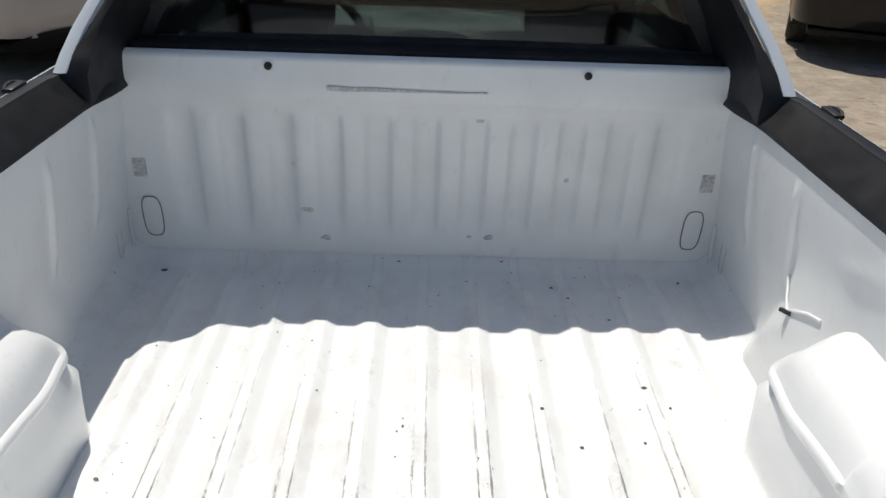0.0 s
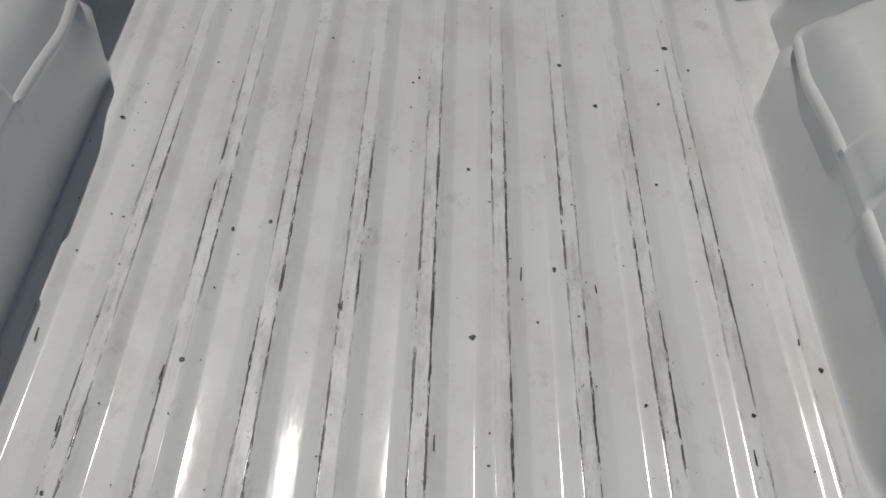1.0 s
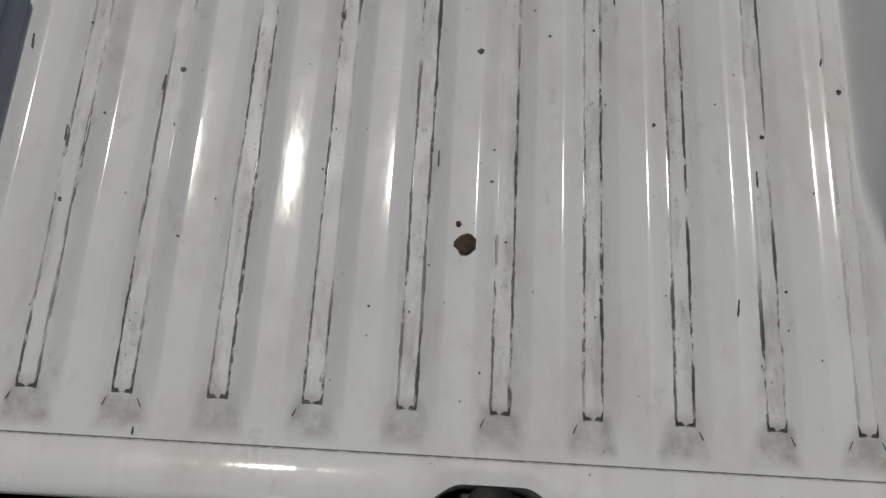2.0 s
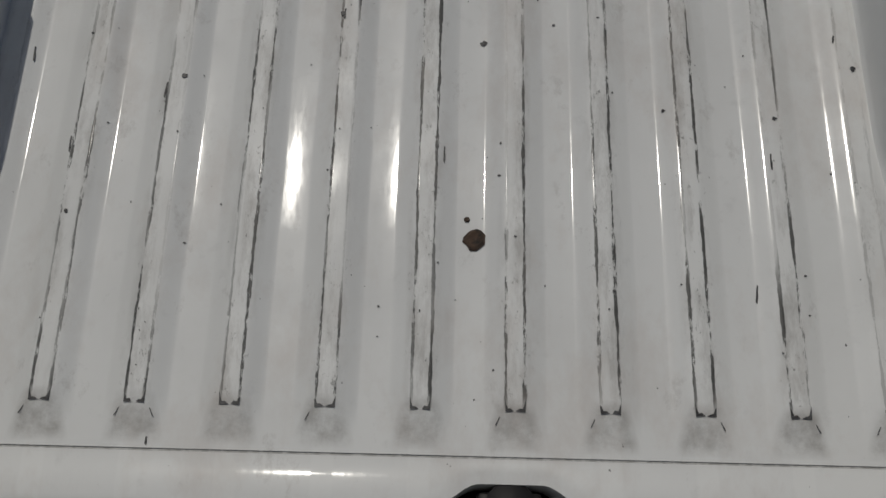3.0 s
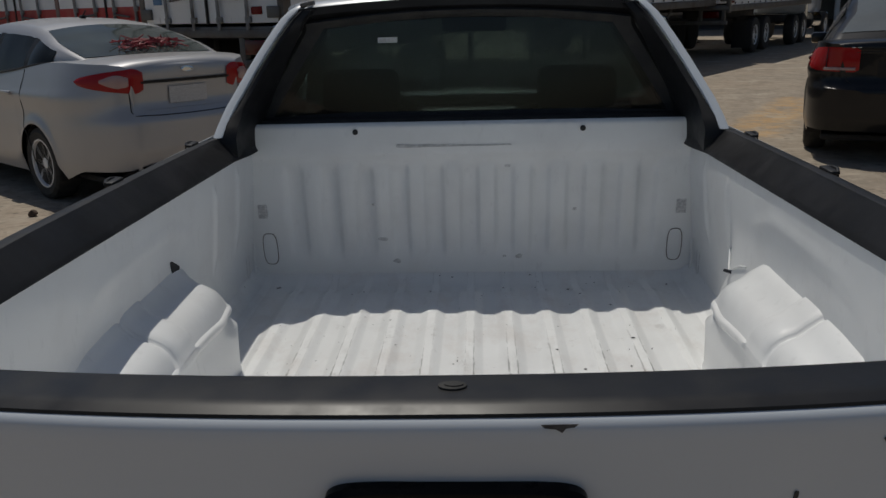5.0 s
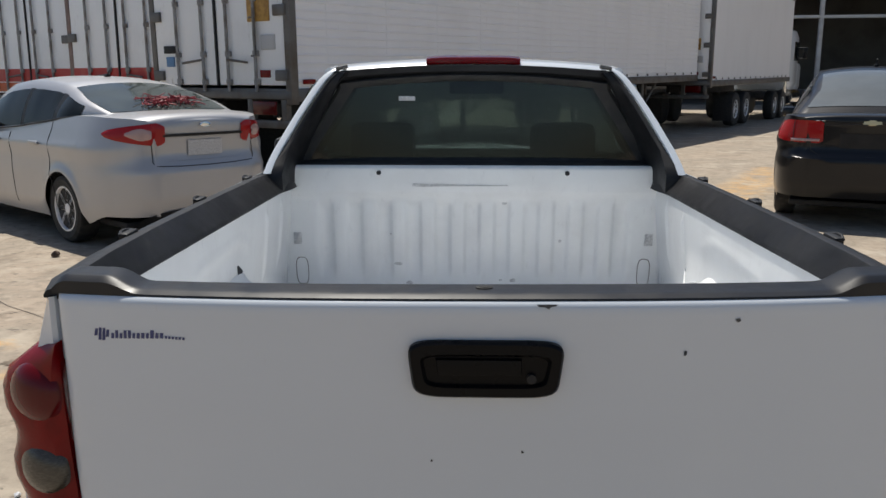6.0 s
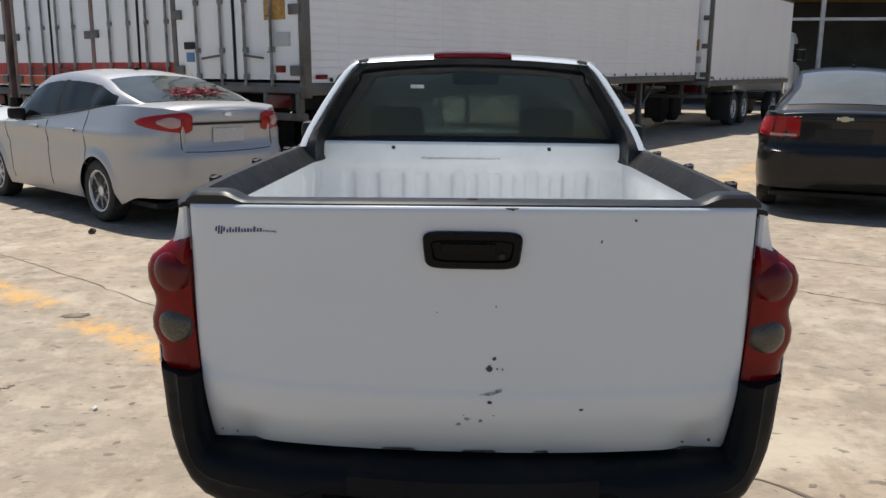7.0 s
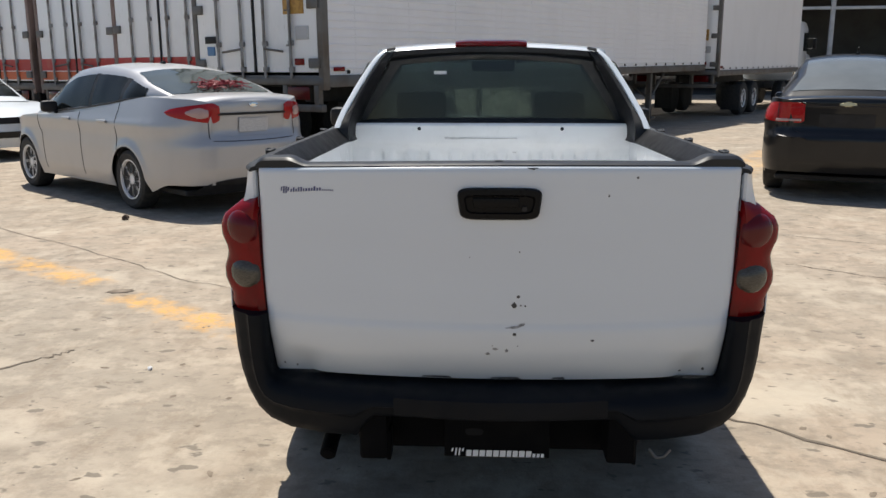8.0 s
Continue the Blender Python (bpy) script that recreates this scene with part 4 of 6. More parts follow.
def skin_low(y):
    low = 0.40 + 0.46 * ease(0.40, 0.34, y)
    for c in (0.765, 3.43):
        d = abs(y - c)
        if d < 0.365:
            low = max(low, 0.42 + math.sqrt(0.365 ** 2 - d * d))
    return low


def skin_top(y):
    return curve(y, [(-0.1, 1.258), (1.62, 1.205), (1.75, 1.20), (2.9, 1.12), (3.0, 1.11), (3.6, 1.05), (4.0, 0.97), (4.16, 0.90)])


def build_tail():
    for s in SIDES:
        edge = [(0.646, 1.182), (0.668, 1.184), (0.690, 1.168), (0.712, 1.150), (0.735, 1.132), (0.747, 1.108), (0.747, 1.082), (0.737, 1.056), (0.732, 1.032), (0.736, 1.006), (0.744, 0.982), (0.744, 0.955), (0.735, 0.928), (0.727, 0.908), (0.728, 0.885), (0.722, 0.862), (0.70, 0.842), (0.636, 0.838)]
        inner = [(x + 0.006, z) for x, z in [(0.648, 1.182), (0.648, 1.16), (0.648, 1.13), (0.648, 1.10), (0.648, 1.07), (0.647, 1.04), (0.647, 1.02), (0.646, 1.0), (0.645, 0.98), (0.644, 0.96), (0.643, 0.94), (0.642, 0.92), (0.641, 0.90), (0.640, 0.885), (0.639, 0.87), (0.638, 0.86), (0.637, 0.846), (0.636, 0.838)]]
        edge = [(x + 0.010 * ease(0.65, 0.70, x), z) for x, z in edge]
        rows = []
        for (xo, zo), (xi, zi) in zip(edge, inner):
            row = [(s * xi, 0.03, zi), (s * xi, -0.088, zi)]
            for k in range(1, 9):
                q = k / 8
                row.append((s * (xi + (xo * 1.012 - xi) * math.sin(q * math.pi / 2)), -0.100 + 0.045 * (1 - math.cos(q * math.pi / 2)), zi + (zo - zi) * q))
            row += [(s * xo * 1.016, 0.02, zo), (s * xo * 1.012, 0.11, zo)]
            rows.append(row)
        bm = bmesh.new()
        sheet(bm, rows)
        lamp = part("tail_light", bm, RED, truck, "red tail lamp with a smoked round reversing lens")
        for zc, xc, rad, mat, label in ((1.094, 0.706, 0.052, RED_DEEP, "round deep red lens"), (0.966, 0.704, 0.050, SMOKE, "round smoked clear lens")):
            bm = bmesh.new()
            m = upright((s * xc, -0.086, zc), (s * 0.42, -1, 0))
            lathe(bm, [(rad * q, 0.030 * math.sqrt(max(0.0, 1 - q * q)) - 0.012) for q in (1, 0.97, 0.92, 0.84, 0.72, 0.56, 0.38, 0.2, 0.0)], m, 32)
            part("lens", bm, mat, lamp, label)
        # white body corner over the lamp, and the dark gap beside the tailgate
        bm = bmesh.new()
        rows = [[(s * 0.653, -0.070, z), (s * 0.656, -0.080, z), (s * 0.663, -0.084, z), (s * (0.672 + 0.30 * (1.25 - z)), -0.068, z), (s * (0.5 * skin_x(0.0, z) + 0.5 * (0.676 + 0.30 * (1.25 - z))), -0.035, z), (s * skin_x(0.0, z), 0.0, z), (s * (skin_x(0.1, z) + 0.001), 0.1, z)] for z in (1.15, 1.17, 1.19, 1.21, 1.23, 1.245, 1.254)]
        sheet(bm, rows)
        part("rear_corner", bm, PAINT, truck, "white body corner above the lamp")
        bm = bmesh.new()
        sheet(bm, [[(s * 0.630, -0.03, z), (s * 0.668, -0.045, z), (s * 0.70, 0.0, z)] for z in steps(0.55, 1.25, 6)])
        part("gap_seal", bm, DARK, truck)
    # bumper: a U of black plastic round the tailgate's foot
    lower = [(-0.756, 0.862), (-0.750, 0.80), (-0.746, 0.74), (-0.735, 0.68), (-0.714, 0.62), (-0.682, 0.565), (-0.643, 0.532), (-0.58, 0.512), (-0.48, 0.508), (-0.385, 0.512), (-0.33, 0.585), (0, 0.585)]
    upper = [(-0.636, 0.858), (-0.636, 0.80), (-0.634, 0.75), (-0.632, 0.71), (-0.630, 0.685), (-0.622, 0.672), (-0.60, 0.667), (-0.55, 0.667), (-0.47, 0.667), (-0.385, 0.667), (-0.33, 0.667), (0, 0.667)]
    mirror = lambda pts: pts + [(-x, z) for x, z in pts[-2::-1]]
    rows = []
    for (xo, zo), (xi, zi) in zip(mirror(lower), mirror(upper)):
        bow = lambda x: -0.245 + 0.135 * (abs(x) / 0.745) ** 2.4
        row = [(xi, -0.02, zi), (xi, bow(xi) + 0.05, zi), (xi + (xo - xi) * 0.03, bow(xi) + 0.035, zi + (zo - zi) * 0.03)]
        for q, d in ((0.10, 0.012), (0.22, 0.0), (0.40, -0.004), (0.46, 0.006), (0.52, 0.008), (0.70, 0.010), (0.85, 0.022), (0.94, 0.045), (1.0, 0.085)):
            x, z = xi + (xo - xi) * q, zi + (zo - zi) * q
            row.append((x, bow(x) + d, z))
        row.append((xo * 0.985, 0.02, zo + 0.004))
        rows.append(row)
    bm = bmesh.new()
    vs = sheet(bm, rows)
    bm.faces.new(vs[0]), bm.faces.new(vs[-1])
    bumper = part("rear_bumper", bm, BUMPER, truck, "black plastic rear bumper with a step, dusty and scuffed", 40)
    bm = bmesh.new()
    rows = []
    for x in steps(-0.272, 0.302, 20):
        y = -0.262 + 0.05 * (x / 0.4) ** 2
        rows.append([(x, -0.12, 0.676), (x, y + 0.02, 0.672), (x, y + 0.004, 0.664), (x, y, 0.640), (x, y + 0.002, 0.615), (x, y + 0.03, 0.600), (x, y + 0.09, 0.596)])
    vs = sheet(bm, rows, True)
    bm.faces.new(vs[0]), bm.faces.new(vs[-1])
    part("step", bm, BUMPER, bumper, "black bumper step worn grey along its edge")
    for x in (-0.335, 0.35):
        bm = bmesh.new()
        box(bm, (x, -0.13, 0.53), (0.08, 0.12, 0.15), 0.012)
        box(bm, (x + 0.040, -0.14, 0.49), (0.012, 0.06, 0.09), 0.003)
        part("bracket", bm, UNDER, bumper, "black bumper bracket")
    # number plate: the writing as plain bars
    bm = bmesh.new()
    box(bm, (0.01, -0.12, 0.505), (0.30, 0.008, 0.14), 0.004)
    plate = part("number_plate", bm, UNDER, truck, "black number plate cover with pale bars of print")
    bm = bmesh.new()
    x = -0.118
    r = random.Random(5)
    for k in range(4):
        prism(bm, [(-0.0025, -0.012 if 0 < k < 3 else 0), (0.0022, -0.012 if 0 < k < 3 else 0), (0.005, 0.010), (0.0005, 0.010)], upright((x, -0.125, 0.454), (0, -1, 0)), 0.001)
        x += 0.010
    for k in range(13):
        w = r.uniform(0.0066, 0.0086) if k < 10 else 0.0045
        h = 0.0095 if k < 10 else 0.0055
        prism(bm, [(-w, -h), (w * 0.9, -h), (w * 1.1, h), (-w * 0.8, h)], upright((x + w, -0.125, 0.449 if k < 10 else 0.445), (0, -1, 0)), 0.001)
        x += 2 * w + 0.0030
    part("print", bm, WHITE, plate, "white bars of print")
    bm = bmesh.new()
    prism(bm, oval(0.026, 0.011, 12, 3), upright((-0.055, -0.1245, 0.515), (0, -1, 0)), 0.0006)
    prism(bm, oval(0.075, 0.004, 12, 5), upright((-0.02, -0.1245, 0.562), (0, -1, 0)), 0.0006)
    part("worn_print", bm, BUMPER, plate)
    # exhaust, axle, tank, floor pan
    bm = bmesh.new()
    rod(bm, [(-0.44, 1.2, 0.44), (-0.45, 0.5, 0.46), (-0.475, 0.1, 0.46), (-0.480, -0.04, 0.445), (-0.482, -0.10, 0.425)], 0.024, 14)
    # The pipe's near-black colour carries the shade under the tail.
    part("exhaust_pipe", bm, UNDER, truck, "rusty exhaust pipe coloured near black for the shade")
    bm = bmesh.new()
    lathe(bm, [(0.019, 0.0), (0.019, 0.004), (0, 0.004)], upright((-0.482, -0.101, 0.4247), (-0.02, -1, -0.3)), 14)
    part("exhaust_mouth", bm, UNDER, truck)
    bm = bmesh.new()
    rod(bm, [(-0.62, 0.76, 0.42), (0.62, 0.76, 0.42)], 0.035, 14)
    box(bm, (0, 1.9, 0.56), (1.30, 3.9, 0.12), 0.02)
    box(bm, (0.1, 1.5, 0.45), (0.9, 0.8, 0.16), 0.03)
    box(bm, (0, 0.12, 0.50), (0.8, 0.36, 0.16), 0.03)
    part("underbody", bm, UNDER, truck, "dark axle, tank and floor pan")
    bm = bmesh.new()
    rod(bm, [(0.44, -0.12, 0.47), (0.46, -0.13, 0.45), (0.48, -0.13, 0.452), (0.50, -0.12, 0.47)], 0.005, 8)
    part("tow_eye", bm, STEEL, truck, "pale steel tow eye")


build_tail()


def build_shell():
    ys = sorted(set(steps(-0.06, 4.15, 70) + [c + 0.365 * math.cos(a) for c in (0.765, 3.43) for a in steps(0, math.pi, 24)]))
    for s in SIDES:
        bm = bmesh.new()
        sheet(bm, [[(s * skin_x(y, skin_low(y) + v * (skin_top(y) - skin_low(y))), y, skin_low(y) + v * (skin_top(y) - skin_low(y))) for v in steps(0, 1, 14)] for y in ys])
        panel = part("body_side", thick(bm, 0.003), PAINT, truck, "white body side", 50)
        for y0 in (1.72, 2.78):
            bm = bmesh.new()
            rod(bm, [(s * (skin_x(y0, z) + 0.001), y0 + 0.1 * ease(0.6, 1.2, z), z) for z in steps(0.45, 1.17, 10)], 0.003, 6)
            part("door_seam", bm, SEAM, panel)
        bm = bmesh.new()
        box(bm, (s * 0.80, 1.98, 1.0), (0.03, 0.16, 0.03), 0.008)
        part("door_handle", bm, TRIM, panel, "black door handle")
        bm = bmesh.new()
        box(bm, (s * 0.87, 2.72, 1.17), (0.16, 0.09, 0.11), 0.03)
        part("door_mirror", bm, TRIM, panel, "black door mirror")
        for y in (0.765, 3.43):
            wheel(truck, (s * 0.685, y, 0.42), 0.292, 0.18, s, 6, 0.6)
            bm = bmesh.new()
            sheet(bm, [[(s * x, y + 0.355 * math.cos(a), 0.42 + 0.355 * math.sin(a)) for x in (0.78, 0.615)] for a in steps(0, math.pi, 20)])
            part("wheel_well", bm, DARK, truck)
        # cab pillar and door frame
        prof = [(hoop_y(z), z, xo) for z, xo, xi in HOOP[2:]] + [(1.848, 1.563, 0.52), (1.853, 1.567, 0.50)]
        bm = bmesh.new()
        sheet(bm, [[(s * (x - 0.031), y + 0.006, z - 0.002), (s * (x - 0.027), y - 0.001, z), (s * (x - 0.012), y - 0.004, z), (s * (x - 0.002), y + 0.002, z), (s * (x + 0.002), y + 0.014, z - 0.003), (s * (x + 0.012), y + 0.13, z - 0.004)] for y, z, x in prof])
        part("cab_pillar", thick(bm, 0.004), PAINT, truck, "white cab pillar")
        bm = bmesh.new()
        sheet(bm, [[(s * 0.765, y, curve(y, [(1.8, 1.19), (2.85, 1.13)])), (s * 0.70, y, curve(y, [(1.8, 1.33), (2.5, 1.34), (2.85, 1.13)])), (s * 0.60, y, curve(y, [(1.8, 1.50), (2.35, 1.53), (2.85, 1.14)]))] for y in steps(1.84, 2.84, 12)])
        part("door_window", thick(bm, 0.004), GLASS, truck, "clear side window")
        bm = bmesh.new()
        rod(bm, [(s * 0.76, 2.92, 1.12), (s * 0.66, 2.6, 1.36), (s * 0.56, 2.32, 1.535), (s * 0.545, 2.1, 1.55), (s * 0.54, 1.90, 1.545)], 0.020, 10)
        part("roof_rail", bm, PAINT, truck)
    # roof
    bm = bmesh.new()
    rows = []
    for y in [1.84, 1.845, 1.87] + steps(1.90, 2.32, 8):
        h = curve(y, [(1.84, 1.569), (1.845, 1.576), (1.87, 1.590), (1.97, 1.60), (2.2, 1.597), (2.32, 1.575)])
        rows.append([(x, y, h - 0.030 * (abs(x) / 0.56) ** 2 - 0.03 * max(0, (abs(x) - 0.48) / 0.08) ** 2) for x in steps(-0.56, 0.56, 28)])
    sheet(bm, rows)
    part("roof", thick(bm, 0.006), PAINT, truck, "white cab roof", 50)
    bm = bmesh.new()
    rows2 = [[(x, 1.838 + 0.02 * (k > 1), 1.577 - 0.030 * (x / 0.56) ** 2 - 0.02 * k) for x in steps(-0.545, 0.545, 22)] for k in range(4)]
    sheet(bm, rows2)
    part("window_header", thick(bm, 0.006), TRIM, truck, "black trim over the rear window")
    for s in SIDES:
        bm = bmesh.new()
        box(bm, (s * 0.485, 1.842, 1.566), (0.045, 0.02, 0.014), 0.004, (0, s * 12, 0))
        part("clip", bm, STEEL, truck)
    bm = bmesh.new()
    rows = []
    for x in steps(-0.172, 0.172, 16):
        e = 0.006 * (abs(x) / 0.172) ** 6
        rows.append([(x, 1.84, 1.580 - 0.004 * (x / 0.17) ** 2), (x, 1.83, 1.594 - e), (x, 1.837, 1.603 - e), (x, 1.87, 1.610 - e), (x, 1.95, 1.606)])
    vs = sheet(bm, rows, True)
    bm.faces.new(vs[0]), bm.faces.new(vs[-1])
    part("brake_light", bm, RED_DEEP, truck, "dark red high brake lamp on the roof edge")
    # rear window
    bm = bmesh.new()
    rows = []
    for v in steps(0, 1, 8):
        rows.append([(u * (0.66 - 0.175 * v), 1.825 + 0.03 * v - 0.02 * u * u, 1.228 + (0.305 - 0.045 * u * u * v) * v) for u in steps(-1, 1, 20)])
    sheet(bm, rows)
    glass_pane = part("rear_window", thick(bm, 0.004), REAR_GLASS, truck, "rear window of tinted glass", 60)
    glass_pane.visible_shadow = False
    bm = bmesh.new()
    ring = [(u * 0.655, 1.805, 1.220) for u in steps(-1, 1, 12)] + [(0.655 - 0.18 * v, 1.805 + 0.03 * v, 1.222 + 0.29 * v) for v in steps(0.15, 0.9, 6)] + [(u * 0.49, 1.83, 1.540 - 0.032 * u * u) for u in steps(1, -1, 12)] + [(-0.655 + 0.18 * v, 1.805 + 0.03 * v, 1.222 + 0.29 * v) for v in steps(0.9, 0.15, 6)]
    c = Vector((0, 1.82, 1.37))
    rows = [[c + (Vector(p) - c) * k + Vector((0, dy, 0)) for p in ring] for k, dy in ((1.03, 0.01), (1.0, -0.006), (0.93, -0.002), (0.875, 0.010))]
    sheet(bm, rows, True)
    part("window_seal", bm, RUBBER, truck, "black rubber seal round the rear window")
    # Added strip: darkens the bright gap between glass and headboard.
    part("gap_strip", box(bmesh.new(), (0, 1.775, 1.218), (1.27, 0.09, 0.022), 0.006), RUBBER, truck, "black strip added under the rear window to cover a bright gap")
    bm = bmesh.new()
    prism(bm, [(-0.03, -0.008), (0.03, -0.008), (0.03, 0.008), (-0.03, 0.008)], upright((-0.245, 1.835, 1.455), (0, -1, 0.09)), 0.001)
    part("window_label", bm, SMEAR, truck, "white paper label inside the rear window")
    # cab: back wall, floor, dash, seats, wheel, mirror
    part("cab_back_wall", box(bmesh.new(), (0, 1.80, 0.86), (1.45, 0.03, 0.70), 0.01), DARK, truck, "dark cab lining")
    part("cab_floor", box(bmesh.new(), (0, 2.4, 0.64), (1.45, 1.3, 0.04), 0.01), DARK, truck, "dark cab lining")
    for s in SIDES:
        part("door_lining", box(bmesh.new(), (s * 0.735, 2.3, 0.82), (0.03, 1.1, 0.66), 0.01), DARK, truck, "dark cab lining")
    bm = bmesh.new()
    rows = [[(x, y, z + 0.02 * (1 - (x / 0.72) ** 2)) for x in steps(-0.72, 0.72, 16)] for y, z in ((2.42, 0.70), (2.43, 0.90), (2.46, 1.03), (2.52, 1.085), (2.65, 1.09), (2.95, 1.08))]
    sheet(bm, rows)
    dash = part("dashboard", bm, DASH, truck, "grey plastic dashboard")
    bm = bmesh.new()
    box(bm, (-0.34, 2.50, 1.10), (0.34, 0.16, 0.07), 0.03)
    part("instrument_hood", bm, DASH, dash)
    bm = bmesh.new()
    prism(bm, oval(0.13, 0.055, 24, 3), upright((0.0, 2.44, 1.06), (0, -1, 0.2)), 0.004, 0.002)
    part("centre_panel", bm, CHROME, dash, "bright centre panel frame")
    for x in (-0.345, 0.345):
        seat = part("seat", box(bmesh.new(), (x, 2.12, 0.68), (0.46, 0.46, 0.16), 0.05), SEAT, truck, "dark cloth seat")
        bm = bmesh.new()
        box(bm, (x, 1.93, 0.97), (0.46, 0.11, 0.52), 0.05, (-8, 0, 0))
        part("backrest", bm, SEAT, seat)
        bm = bmesh.new()
        box(bm, (x, 1.92, 1.285), (0.25, 0.09, 0.15), 0.035, (-6, 0, 0))
        rod(bm, [(x - 0.06, 1.92, 1.15), (x - 0.06, 1.92, 1.25)], 0.006, 8)
        rod(bm, [(x + 0.06, 1.92, 1.15), (x + 0.06, 1.92, 1.25)], 0.006, 8)
        part("headrest", bm, SEAT, seat)
    bm = bmesh.new()
    m = upright((-0.36, 2.36, 1.06), (0, -1, 0.45))
    rows = [[m @ Vector(((0.18 + 0.014 * math.cos(b)) * math.cos(a), (0.18 + 0.014 * math.cos(b)) * math.sin(a), 0.014 * math.sin(b))) for b in [2 * math.pi * k / 8 for k in range(8)]] for a in [2 * math.pi * k / 32 for k in range(33)]]
    sheet(bm, rows, True)
    for a in (0, 180, 270):
        rod(bm, [m @ Vector((0, 0, -0.02)), m @ Vector((0.17 * math.cos(radians(a)), 0.17 * math.sin(radians(a)), 0))], 0.014, 8)
    lathe(bm, [(0.06, -0.03), (0.055, 0.0), (0.0, 0.006)], m, 16)
    part("steering_wheel", bm, TRIM, truck, "black steering wheel")
    bm = bmesh.new()
    box(bm, (0.02, 2.42, 1.475), (0.24, 0.03, 0.065), 0.014)
    rod(bm, [(0.02, 2.43, 1.49), (0.02, 2.48, 1.52)], 0.008, 8)
    part("rear_view_mirror", bm, TRIM, truck, "black rear-view mirror")
    for x in (-0.30, 0.32):
        bm = bmesh.new()
        box(bm, (x, 2.33, 1.515), (0.36, 0.12, 0.014), 0.006, (-18, 0, 0))
        part("sun_visor", bm, DASH, truck)
    # windscreen, bonnet, nose
    bm = bmesh.new()
    sheet(bm, [[(u * (0.69 - 0.13 * v), 2.97 - 0.66 * v - 0.10 * u * u * (1 - 0.4 * v), 1.105 + 0.47 * v - 0.02 * u * u * v) for u in steps(-1, 1, 16)] for v in steps(0, 1, 8)])
    ws = part("windscreen", thick(bm, 0.005), GLASS, truck, "clear windscreen", 60)
    ws.visible_shadow = False
    bm = bmesh.new()
    sheet(bm, [[(u * skin_x(y, skin_top(y)), y, skin_top(y) + 0.035 * (1 - abs(u) ** 3)) for u in steps(-1, 1, 20)] for y in steps(2.86, 4.15, 16)])
    part("bonnet", thick(bm, 0.003), PAINT, truck, "white bonnet", 50)
    bm = bmesh.new()
    sheet(bm, [[(u * 0.74 * (1 - 0.02 * abs(v - 0.4)), 4.15 + 0.13 * (1 - u ** 4) * (1 - 0.5 * v * v), 0.36 + 0.56 * v) for u in steps(-1, 1, 20)] for v in steps(0, 1, 8)])
    part("front_bumper", bm, BUMPER, truck, "black front bumper and grille")
    for s in SIDES:
        bm = bmesh.new()
        prism(bm, oval(0.13, 0.07, 20, 3), upright((s * 0.55, 4.19, 0.80), (s * 0.4, 1, 0.2)), 0.02, 0.008)
        part("headlight", bm, CLEAR, truck, "clear headlight")


build_shell()


